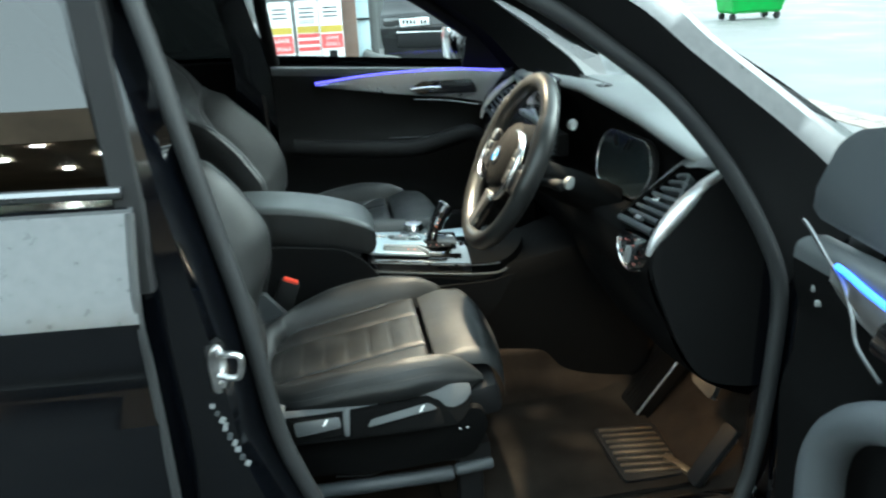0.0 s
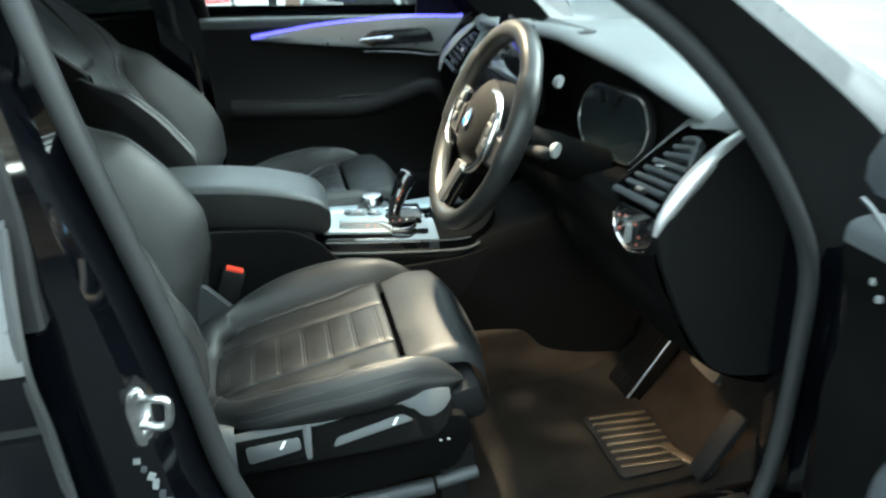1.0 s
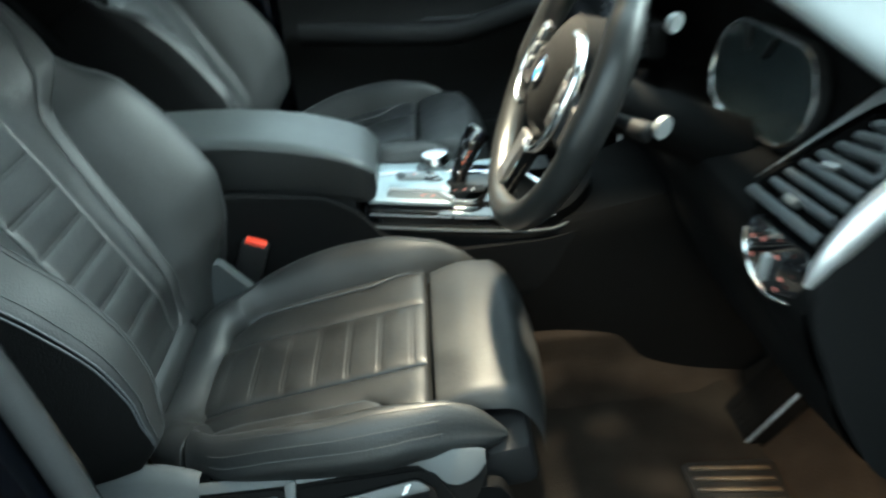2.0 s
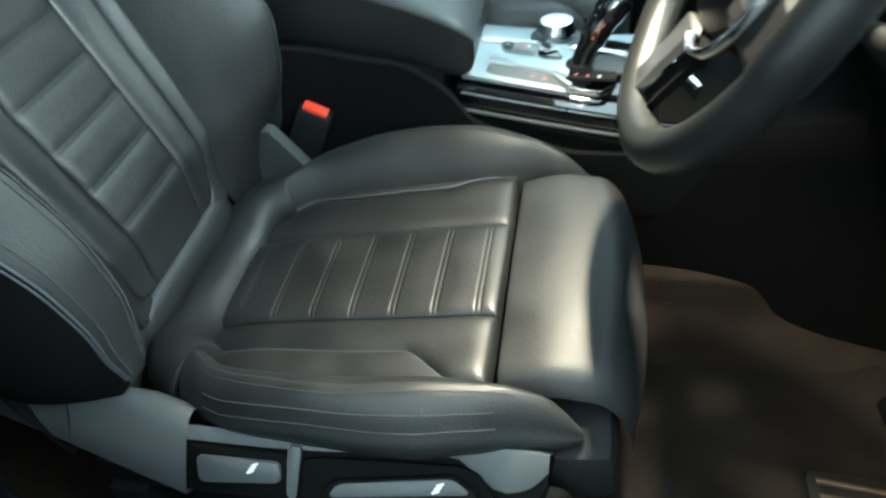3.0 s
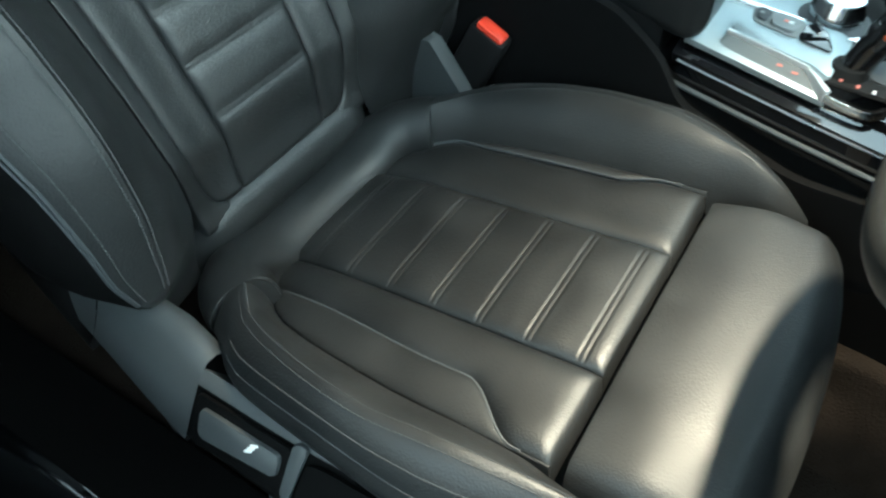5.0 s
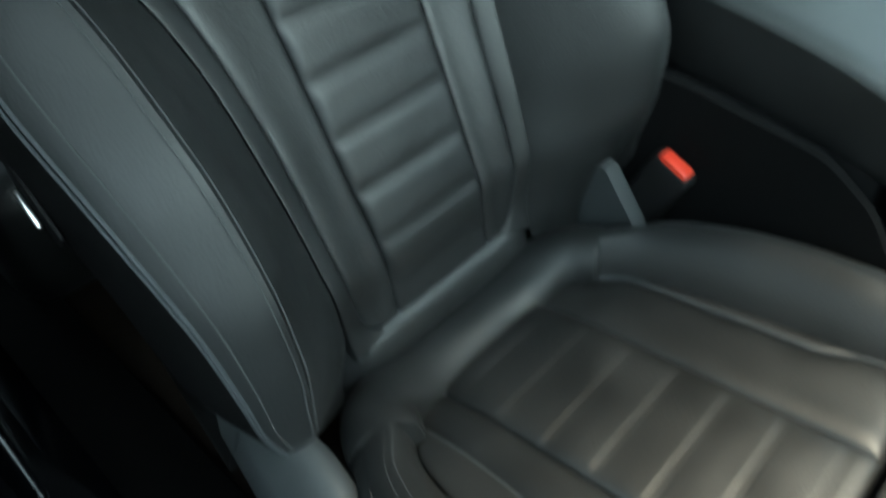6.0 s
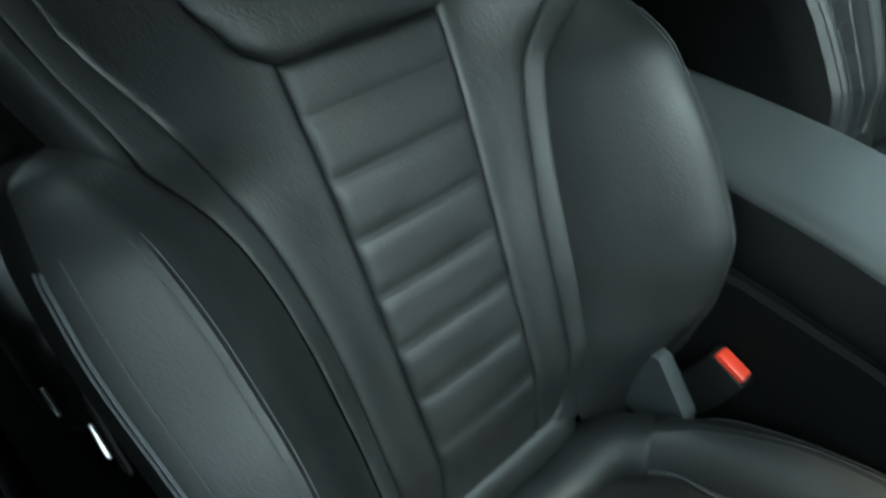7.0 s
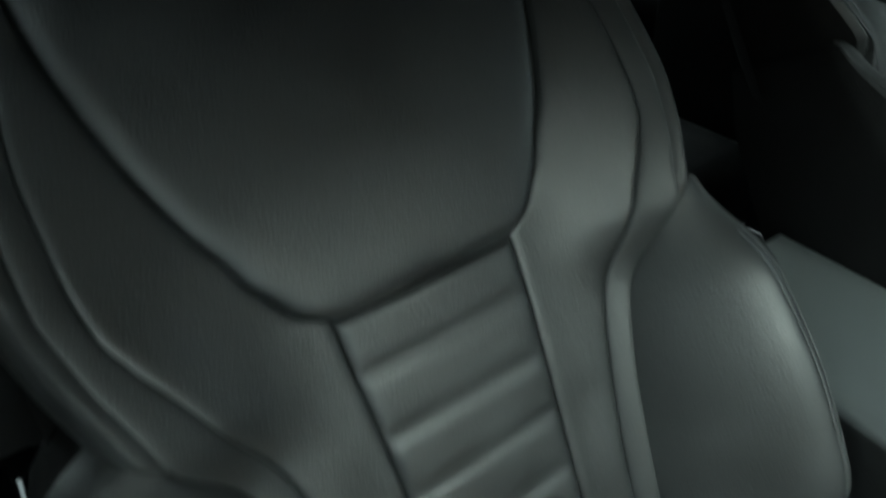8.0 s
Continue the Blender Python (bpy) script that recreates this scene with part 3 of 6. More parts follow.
        for i in range(33):
            w = 0.335 + (0.70 - 0.335) * i / 32
            v0 = spline(STRIP_V, w) + 0.0005
            top = hb(w, v0)
            prof = [(v0, top - 0.004), (v0 + 0.009, top + 0.001), (v0 + 0.019, top - 0.010), (v0 + 0.026, top - 0.034), (v0 + 0.027, -0.05), (v0 + 0.018, -0.10)]
            prof = [(p.x, p.y) for p in curve([(a_, b_, 0) for a_, b_ in prof], 3)]
            tuck = step((0.425 - w) / 0.085)
            rows.append([back(w, k * (p[0] - 0.014 * tuck), p[1] - 0.050 * tuck) for p in prof])
        cut = 10 if k < 0 else 6
        part("shoulder_side", skin([r[:cut] for r in rows]), LEATHER_SMOOTH, seat)
        part("side_shell", skin([r[cut - 1:] for r in rows]), DARK_TRIM, seat, "dark cloth side of the backrest")
    # plain roll that closes the foot of the backrest
    rows = []
    for i in range(25):
        v = -0.165 + 0.33 * i / 24
        prof = [(0.004, -0.032), (0.001, -0.0235), (-0.008, -0.0185), (-0.020, -0.0175), (-0.034, -0.021), (-0.046, -0.032), (-0.056, -0.055), (-0.06, -0.09)]
        sunk = 0.045 * step((abs(v) - 0.105) / 0.055)
        rows.append([back(p.x - 0.5 * sunk, v, p.y - sunk) for p in curve([(a_, b_, 0) for a_, b_ in prof], 4)])
    part("foot_roll", skin(rows), LEATHER, seat, "plain leather roll at the foot of the backrest")
    panel(back, 0.4255, 0.70, lambda w: -spline(SHOULDER_V, w) + 0.0005, lambda w: spline(SHOULDER_V, w) - 0.0005,
          lambda w, v: 0.006 + lean_back(w) + 0.004 * math.cos(v / 0.2 * 1.5), seat, "shoulder_panel", LEATHER, 60, 40)
    # rear shell and headrest
    rows = []
    for i in range(20):
        w = -0.04 + 0.78 * i / 19
        half = 0.262 * (1 - 0.12 * step((w - 0.5) / 0.2))
        row = []
        for q in range(17):
            a = math.pi * q / 16
            row.append(back(w, half * math.cos(a), -0.055 - 0.075 * math.sin(a) - 0.35 * max(w - 0.28, 0) ** 2 * 0.7))
        rows.append(row)
    part("back_shell", skin(rows, caps=True), PLASTIC, seat, "black plastic seat back shell")
    head = []
    for i in range(17):
        a = math.pi * i / 16
        w = 0.83 - 0.105 * math.cos(a)
        e = math.sin(a) ** 0.35 if 0 < i < 16 else 0.05
        ring = []
        for q in range(28):
            b = 2 * math.pi * q / 28
            cx, sx = math.cos(b), math.sin(b)
            ring.append(back(w, 0.135 * e * math.copysign(abs(cx) ** 0.5, cx), -0.095 + 0.045 * e * math.copysign(abs(sx) ** 0.6, sx)))
        head.append(ring)
    rest = part("headrest", skin(head, closed_v=True, caps=True), LEATHER, seat, "black leather headrest")
    for v in (-0.06, 0.06):
        part("headrest_post", tube([back(0.66, v, -0.10), back(0.74, v, -0.10)], 0.006), CHROME, rest)
    # grey hinge covers where cushion and backrest meet
    for k in (1,):
        cover = [(-0.050, -0.020), (-0.014, 0.028), (0.002, 0.033), (0.050, -0.028), (0.050, -0.07), (-0.06, -0.06)]
        m = basis(bo + side * (k * 0.205) + Vector((0.02, 0, -0.005)), (1, 0, 0), (0, 0, 1))
        part("hinge_cover", slab(rounded(cover, 0.006), -0.022 * s, m, 0.004), COVER_GREY, seat, "charcoal plastic hinge cover")

    # leaning side cover with its switches, on the door side
    def lean(x, q, off=0.0):
        return Vector((x + dx, centre - s * (0.268 - 0.57 * min(q, 0.065) + 0.22 * max(q - 0.065, 0) + 0.82 * off), 0.645 + 0.82 * q + 0.57 * off + dz))

    low = [(0.050, -0.006), (0.16, -0.006), (0.30, -0.008), (0.375, 0.002), (0.402, 0.040)]
    top = [(0.050, 0.058), (0.155, 0.060), (0.28, 0.072), (0.375, 0.078), (0.402, 0.072)]
    lc, tc = curve([(a, b, 0) for a, b in low], 6), curve([(a, b, 0) for a, b in top], 6)
    rows, base = [], []
    for a, b in zip(lc, tc):
        m_ = a.lerp(b, 0.80 - 0.42 * step((a.x - 0.325) / 0.04))
        rows.append([lean(m_.x, m_.y, -0.002), lean(m_.x, m_.y, 0.0006), lean(b.x, b.y - 0.006, 0.0), lean(b.x, b.y, -0.005), lean(b.x + 0.006, b.y - 0.012, -0.03)])
        base.append([lean(a.x, a.y, -0.03), lean(a.x, a.y), lean(b.x, b.y - 0.010, -0.001), lean(b.x + 0.006, b.y - 0.014, -0.03)])
    # cover below the band is blackened in place of a shaded undercut
    val = part("valance", skin(base, caps=True), BLACK_MATT, seat, "side cover with switches, blackened for the shade under its band")
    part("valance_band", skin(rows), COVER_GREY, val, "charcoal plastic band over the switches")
    vt = 1 if s > 0 else -1
    # the cover runs on to the rear under the backrest's hinge: a flat leaning face, a ridge and a swell behind it
    low_q = [(-0.190, 0.058), (-0.165, 0.050), (-0.09, 0.030), (0.0, 0.002), (0.052, -0.013)]
    ridge_q = [(-0.190, 0.060), (-0.165, 0.060), (-0.12, 0.069), (-0.07, 0.073), (0.0, 0.066), (0.052, 0.053)]
    for x0, x1 in ((-0.190, -0.0755), (-0.074, 0.0515)):
        rows = []
        for i in range(15):
            x = x0 + (x1 - x0) * i / 14
            lo_, up_ = lerp(low_q, x), lerp(ridge_q, x)
            swell = step((x + 0.10) / 0.05) * (0.55 + 0.45 * step((0.075 - x) / 0.05))
            edge_ = lean(x, up_)
            rows.append([lean(x, lo_, -0.03), lean(x, lo_, -0.002), lean(x, lo_ + 0.002, 0.0), lean(x, (lo_ + up_) / 2, 0.0012), lean(x, up_ - 0.002, 0.0008), edge_ + Vector((0, s * 0.002, 0.0012)),
                         edge_ + Vector((0, s * 0.010, 0.001 + 0.008 * swell)), edge_ + Vector((0, s * 0.021, -0.004 + 0.013 * swell)), edge_ + Vector((0, s * 0.032, -0.016 + 0.012 * swell)), edge_ + Vector((0, s * 0.040, -0.05))])
        part("hinge_cover", skin(rows), COVER_GREY, seat, "charcoal plastic cover under the backrest hinge", angle=60)

    def vm(off):
        return basis(lean(0, 0, off), (1, 0, 0), lean(0, 0.06, 0) - lean(0, 0, 0)) @ Matrix.Translation((0, 0, 0))

    def key(outline, thick, off, mat, parent, name, label=""):
        return part(name, slab(rounded(outline, 0.006), thick * vt, vm(off), 0.0015), mat, parent, label)

    key([(0.060, -0.004), (0.056, 0.042), (0.156, 0.044), (0.160, 0.004)], 0.004, 0.0015, BLACK_MATT, val, "switch_frame")
    key([(0.157, 0.000), (0.157, 0.052), (0.171, 0.053), (0.166, -0.002)], 0.004, 0.0020, COVER_GREY, val, "valance_divider")
    key([(0.070, 0.008), (0.066, 0.034), (0.150, 0.036), (0.152, 0.016)], 0.005, 0.0050, COVER_GREY, val, "switch_button", "charcoal seat switch")
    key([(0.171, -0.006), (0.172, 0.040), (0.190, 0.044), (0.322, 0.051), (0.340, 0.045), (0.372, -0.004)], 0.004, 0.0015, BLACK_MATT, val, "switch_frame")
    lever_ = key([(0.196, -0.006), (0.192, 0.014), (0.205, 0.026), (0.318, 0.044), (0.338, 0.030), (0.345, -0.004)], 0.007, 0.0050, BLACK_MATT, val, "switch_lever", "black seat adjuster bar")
    # grey plate on the black bar paints the light on its upper face
    key([(0.200, 0.010), (0.208, 0.024), (0.317, 0.042), (0.334, 0.029)], 0.003, 0.0115, COVER_GREY, lever_, "lever_lit_face", "upper face of the bar, greyed as if lit")
    for x, q, off in ((0.122, 0.028, 0.0104), (0.302, 0.032, 0.0152)):
        for i in range(3):
            part("switch_mark", box((0.0075, 0.0022, 0.001), vm(off) @ Matrix.Translation((x + 0.002 * i, q + 0.0036 * (i - 1), 0)) @ pose(0, 0, 0, 0, 0, 25)), WHITE_MARK, val, smooth=False)
    for x in (0.372, 0.386):
        part("cover_screw", lathe([(0.0022, 0.0), (0.0022, 0.0015), (0.0005, 0.002)], vm(0.004) @ Matrix.Translation((x, -0.012, 0)), 10), PALE_TIP, val)
    lower = [(0.02, 0.560), (0.015, 0.640), (0.10, 0.652), (0.42, 0.662), (0.435, 0.62), (0.40, 0.555), (0.25, 0.545)]
    m = Matrix.Translation((dx, centre - s * 0.235, dz * 0.6)) @ Matrix(((1, 0, 0, 0), (0, 0, -s, 0), (0, 1, 0, 0), (0, 0, 0, 1)))
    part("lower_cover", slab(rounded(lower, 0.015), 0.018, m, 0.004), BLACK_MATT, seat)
    if s > 0:
        clip = part("belt_anchor", box((0.006, 0.004, 0.026), Matrix.Translation((-0.149, centre - 0.288, 0.933)) @ pose(0, 0, 0, 0, -42, 0), 0.0015), STEEL, seat, "small bright steel belt anchor")
        part("anchor_plate", box((0.022, 0.004, 0.060), Matrix.Translation((-0.153, centre - 0.282, 0.930)) @ pose(0, 0, 0, 0, -42, 0), 0.003), PLASTIC, clip)
        part("anchor_loop", box((0.005, 0.004, 0.024), Matrix.Translation((-0.188, centre - 0.300, 0.948)) @ pose(0, 0, 0, 0, -70, 0), 0.0015), TRIM_DARK, clip, "dull steel belt loop")
    # rail covers and wiring beside the door
    if s > 0:
        def rail(x0, x1, z0, z1, r, name, label):
            return part(name, tube([(x0, centre - 0.232, z0), (x0 + 0.004, centre - 0.232, z0), (x1 - 0.004, centre - 0.232, z1), (x1, centre - 0.232, z1)], [r * 0.8, r, r, r * 0.8], 16, squash=1.0), PLASTIC_GREY, seat, label)
        rail(0.09, 0.362, 0.503, 0.506, 0.015, "rail_cover", "satin charcoal rail cover under the seat")
        rail(0.366, 0.442, 0.512, 0.518, 0.012, "rail_end", "charcoal end of the seat rail")
        for i in range(5):
            wire = curve([(0.13 + 0.015 * i, centre - 0.225 + 0.004 * i, 0.528 + 0.003 * i), (0.20 + 0.01 * i, centre - 0.236 + 0.005 * i, 0.530 + 0.004 * i), (0.25 + 0.008 * i, centre - 0.232, 0.548 + 0.004 * i), (0.30 + 0.006 * i, centre - 0.230, 0.550 + 0.0055 * i), (0.355, centre - 0.222, 0.556 + 0.006 * i), (0.385, centre - 0.20, 0.566 + 0.003 * i)], 6)
            part("wiring", tube(wire, 0.0028, 8), PLASTIC, seat, "black wiring loom under the seat")
    # runners
    for k in (1, -1):
        y = centre + s * k * 0.20
        run = [(-0.10, 0.0), (-0.10, 0.035), (0.44, 0.012), (0.44, -0.022)]
        m = Matrix.Translation((dx, y - 0.02, 0.545)) @ Matrix(((1, 0, 0, 0), (0, 0, 1, 0), (0, 1, 0, 0), (0, 0, 0, 1)))
        part("runner", slab(rounded(run, 0.004), 0.04, m, 0.003), PLASTIC, seat, "black seat runner")
        for x in (-0.08, 0.40):
            part("runner_foot", box((0.05, 0.045, 0.125), Matrix.Translation((x + dx, y, 0.463)), 0.006), PLASTIC, seat)
    return seat, cush, back


driver_seat, d_cush, d_back = front_seat("driver_seat", -0.37, 1, 0.0, 0.0, 0.0, "black leather sports seat with a ribbed insert, beside the open door", "front seats")
passenger_seat, p_cush, p_back = front_seat("passenger_seat", 0.37, -1, -0.005, 0.045, 4.0, "black leather sports seat with a ribbed insert, behind the far door", "front seats")

# ---- seat belt buckle beside the driver's seat ----
buckle = thing("seat_belt_buckle", (0.06, -0.128, 0.65), "black seat belt buckle with a bright red release button", "seat belt buckle")
bm_axis = basis((0.035, -0.129, 0.725), (0.80, 0.0, -0.35), (0, 1, 0))
part("buckle_body", box((0.048, 0.028, 0.085), bm_axis @ Matrix.Translation((0, 0, 0)), 0.006), PLASTIC, buckle)
part("release_button", box((0.036, 0.018, 0.010), bm_axis @ Matrix.Translation((0, -0.002, 0.043)), 0.003), RED, buckle, "bright red release button")
part("stalk", tube([(0.025, -0.129, 0.69), (-0.01, -0.125, 0.56)], 0.010, squash=0.5), PLASTIC, buckle)

# ---- centre console ----
console = thing("centre_console", (0.35, 0.0, 0.40), "black centre console with a piano black and chrome shifter panel", "console")
rows = []
for x, z, w in [(-0.30, 0.80, 0.095), (0.05, 0.80, 0.095), (0.20, 0.785, 0.098), (0.27, 0.755, 0.100), (0.40, 0.735, 0.104), (0.55, 0.730, 0.108), (0.66, 0.755, 0.125), (0.80, 0.790, 0.150), (0.95, 0.80, 0.170)]:
    rows.append([(x, -w - 0.02, 0.38), (x, -w - 0.012, 0.55), (x, -w - 0.002, z - 0.05), (x, -w + 0.003, z - 0.014), (x, -w + 0.014, z), (x, 0, z + 0.006), (x, w - 0.014, z), (x, w - 0.003, z - 0.014), (x, w + 0.002, z - 0.05), (x, w + 0.012, 0.55), (x, w + 0.02, 0.38)])
rows = [list(r) for r in zip(*[curve(c, 5) for c in zip(*rows)])]
part("console_body", skin(rows, caps=True), BLACK_MATT, console)
tunnel = [(-0.285, 0.402), (-0.225, 0.408), (-0.182, 0.422), (-0.156, 0.450), (-0.147, 0.485), (-0.140, 0.505), (-0.118, 0.510)]
for k in (1, -1):
    part("tunnel_carpet", skin([[(x, -p.x * k, p.y + 0.006 * noise.noise(Vector((x * 6, p.x * 9, 3.0)))) for p in curve([(a, b, 0) for a, b in tunnel], 4)] for x in [-0.2 + 1.28 * i / 40 for i in range(41)]]), CARPET, console, "dark carpet up the tunnel")
# side cheek of the armrest box
cheek = [(-0.25, 0.56), (-0.25, 0.84), (0.03, 0.845), (0.18, 0.825), (0.235, 0.79), (0.27, 0.74), (0.40, 0.70), (0.56, 0.705), (0.70, 0.74), (0.85, 0.77), (0.85, 0.60)]
for k in (-1, 1):
    m = Matrix.Translation((0, k * 0.103, 0)) @ Matrix(((1, 0, 0, 0), (0, 0, k, 0), (0, 1, 0, 0), (0, 0, 0, 1)))
    part("console_cheek", slab(rounded(cheek, 0.02), 0.012, m, 0.005), DARK_TRIM, console)


def plate_z(x, y):
    """The shifter panel's surface: falling a little to the front and crowned across."""
    return 0.815 - 0.075 * (x - 0.25) + 0.9 * max(x - 0.50, 0) ** 2 - 0.10 * abs(y / 0.1) ** 2.2 * 0.28


def plate(x0, x1, half, mat, name, label, lift=0.0, n=40, skirt=0.02):
    rows = []
    for i in range(n + 1):
        x = x0 + (x1 - x0) * i / n
        w = half(x)
        rows.append([Vector((x, -w + 2 * w * j / 20, plate_z(x, -w + 2 * w * j / 20) + lift)) for j in range(21)])
    for r in rows:
        r.insert(0, r[0] + Vector((0, 0, -skirt)))
        r.append(r[-1] + Vector((0, 0, -skirt)))
    return part(name, skin(rows, caps=True), mat, console, label, angle=35)


def half(x):
    end = 1.0 if x < 0.56 else math.sqrt(max(1 - ((x - 0.56) / 0.096) ** 2, 0.04))
    return (0.081 + 0.017 * math.sin(min(max((x - 0.245) / 0.42, 0), 1) * math.pi * 0.62)) * end


plate(0.243, 0.50, lambda x: half(x) + 0.006, GLOSS_BLACK, "shifter_surround", "piano black console edge", -0.014, skirt=0.035)
plate(0.50, 0.652, lambda x: half(x) + 0.006, BLACK_MATT, "console_front", "black front of the console panel", -0.014, skirt=0.035)
plate(0.250, 0.398, lambda x: half(x) - 0.002, PLATE, "shifter_panel", "pale aluminium shifter panel", n=30, skirt=0.006)
plate(0.398, 0.480, lambda x: half(x) - 0.010, GLOSS_BLACK, "shifter_panel", "piano black shifter panel", -0.002)
part("shifter_panel", slab(rounded([(0.440, 0.004), (0.44, 0.062), (0.52, 0.066), (0.535, -0.004)], 0.006), 0.004, Matrix.Translation((0, 0, plate_z(0.49, 0.05) - 0.002)), 0.001), PLATE, console, "pale aluminium panel beside the shift lever")
for k in (-1, 1):
    line = [Vector((x, k * (half(x) + 0.007), plate_z(x, half(x)) - 0.022)) for x in [0.25 + 0.325 * i / 30 for i in range(31)]]
    part("chrome_line", tube(line, 0.0014, 8), TRIM_DARK, console, "thin chrome trim line")
    line = [Vector((x, k * (half(x) + 0.012), plate_z(x, half(x)) - 0.045)) for x in [0.25 + 0.345 * i / 30 for i in range(31)]]
    part("trim_line", tube(line, 0.003, 8), COVER_GREY, console)


def strip(points, width, thick, mat, name, label=""):
    """A flat raised band along points on the shifter panel."""
    pts = curve(points, 6)
    rows = []
    for i, p in enumerate(pts):
        a, b = pts[max(i - 1, 0)], pts[min(i + 1, len(pts) - 1)]
        d = (b - a).normalized()
        s = Vector((d.y, -d.x, 0)).normalized() * width / 2
        z = plate_z(p.x, p.y) + 0.001
        rows.append([Vector((p.x + s.x, p.y + s.y, z - 0.003)), Vector((p.x + s.x, p.y + s.y, z + thick * 0.7)), Vector((p.x + s.x * 0.7, p.y + s.y * 0.7, z + thick)),
                     Vector((p.x - s.x * 0.7, p.y - s.y * 0.7, z + thick)), Vector((p.x - s.x, p.y - s.y, z + thick * 0.7)), Vector((p.x - s.x, p.y - s.y, z - 0.003))])
    return part(name, skin(rows, closed_v=True, caps=True), mat, console, label)


def flush(outline, thick, lift, mat, name, label="", at=(0.34, -0.05)):
    """A raised piece that lies along the shifter panel's slope."""
    zc = plate_z(*at) + lift + 0.075 * at[0]
    return part(name, slab(rounded(outline, 0.006), thick, Matrix(((1, 0, 0, 0), (0, 1, 0, 0), (-0.075, 0.14, 1, zc - 0.14 * at[1]), (0, 0, 0, 1))), 0.0015), mat, console, label)


def ledge(base, crest, lift, mat, name, label=""):
    """A sloping face from a line on the shifter panel up to a raised one."""
    lo_ = [Vector((x, y, plate_z(x, y) - 0.001)) for x, y in base]
    hi_ = [Vector((x, y, plate_z(x, y) + lift)) for x, y in crest]
    return part(name, skin([curve(lo_, 6), curve(hi_, 6)]), mat, console, label)


strip([(0.242, -0.012, 0), (0.324, -0.010, 0), (0.398, -0.007, 0), (0.425, -0.011, 0), (0.467, -0.014, 0)], 0.009, 0.004, CHROME, "chrome_bar", "chrome trim bar")
strip([(0.500, -0.012, 0), (0.525, -0.018, 0), (0.545, -0.045, 0), (0.565, -0.072, 0)], 0.008, 0.005, CHROME, "chrome_bar", "chrome trim bar")
island = flush([(0.290, -0.066), (0.287, -0.048), (0.299, -0.017), (0.392, -0.013), (0.394, -0.082), (0.372, -0.072)], 0.008, 0.001, PLATE, "button_island", "raised aluminium key island")
# steep side of the island: its shade is put in as grey
ledge([(0.283, -0.066), (0.288, -0.075), (0.340, -0.081), (0.392, -0.086)], [(0.289, -0.064), (0.293, -0.067), (0.332, -0.0695), (0.374, -0.0735)], 0.0095, GREY_SOFT, "island_side_shade", "sloping side of the key island, greyed for its shade")
strip([(0.287, -0.0655, 0), (0.331, -0.0690, 0), (0.373, -0.0730, 0)], 0.0045, 0.0105, BRIGHT_TRIM, "chrome_bar", "chrome trim bar")
strip([(0.372, -0.0720, 0), (0.384, -0.0790, 0), (0.397, -0.0880, 0)], 0.0080, 0.0090, BRIGHT_TRIM, "chrome_bar", "chrome trim bar")
strip([(0.394, -0.0870, 0), (0.417, -0.0895, 0), (0.441, -0.0880, 0), (0.455, -0.0740, 0)], 0.006, 0.006, CHROME, "chrome_bar", "chrome trim bar")
flush([(0.297, -0.020), (0.303, -0.043), (0.349, -0.047), (0.353, -0.018)], 0.001, 0.0092, GREY_SOFT, "key_bank", "grey key recess")
flush([(0.301, -0.023), (0.305, -0.040), (0.316, -0.041), (0.317, -0.022)], 0.0015, 0.0104, PLASTIC_GREY, "key", at=(0.31, -0.03))
flush([(0.319, -0.022), (0.319, -0.041), (0.345, -0.043), (0.347, -0.021)], 0.0015, 0.0104, PALE_TIP, "key", at=(0.33, -0.03))
flush([(0.353, -0.018), (0.371, -0.019), (0.386, -0.049), (0.350, -0.047)], 0.001, 0.0094, GLOSS_BLACK, "key_slot", at=(0.365, -0.03))
for x, y, mk in ((0.333, -0.031, PALE_RED), (0.338, -0.031, WHITE_MARK), (0.308, -0.031, PALE_TIP)):
    part("button_mark", box((0.0045, 0.004, 0.001), Matrix.Translation((x, y, plate_z(x, y) + 0.0118))), mk, console, smooth=False)
for x, y in ((0.346, -0.0765), (0.362, -0.0785)):
    part("button_mark", box((0.006, 0.0022, 0.001), Matrix.Translation((x, y, plate_z(x, y) + 0.0048)) @ pose(0, 0, 0, 40, 0, 0)), PALE_RED, console, smooth=False)
part("shifter_well", box((0.068, 0.064, 0.006), Matrix.Translation((0.423, -0.050, plate_z(0.425, -0.05) + 0.001)), 0.003), PLASTIC, console, "black shifter gate")
for i, (x, y) in enumerate(((0.403, -0.0755), (0.419, -0.0785), (0.434, -0.0800))):
    part("gate_mark", box((0.003, 0.005, 0.001), Matrix.Translation((x, y, plate_z(0.42, -0.05) + 0.0050))), PALE_RED if i < 2 else WHITE_MARK, console, smooth=False)
flush([(0.424, -0.060), (0.430, -0.026), (0.470, -0.024), (0.474, -0.066)], 0.004, 0.003, PLASTIC_GREY, "storage_lid", "grey tile beside the shift lever", at=(0.45, -0.045))
part("storage_tray", box((0.055, 0.060, 0.004), Matrix.Translation((0.555, 0.02, plate_z(0.555, 0.02) + 0.001)), 0.003), PLASTIC, console)
# round controller
part("controller_knob", lathe([(0.024, 0.0), (0.027, 0.004), (0.027, 0.016), (0.0245, 0.019), (0.024, 0.026), (0.022, 0.029), (0.001, 0.0295)], Matrix.Translation((0.372, 0.018, plate_z(0.372, 0.018)))), CHROME, console, "chrome rotary controller")
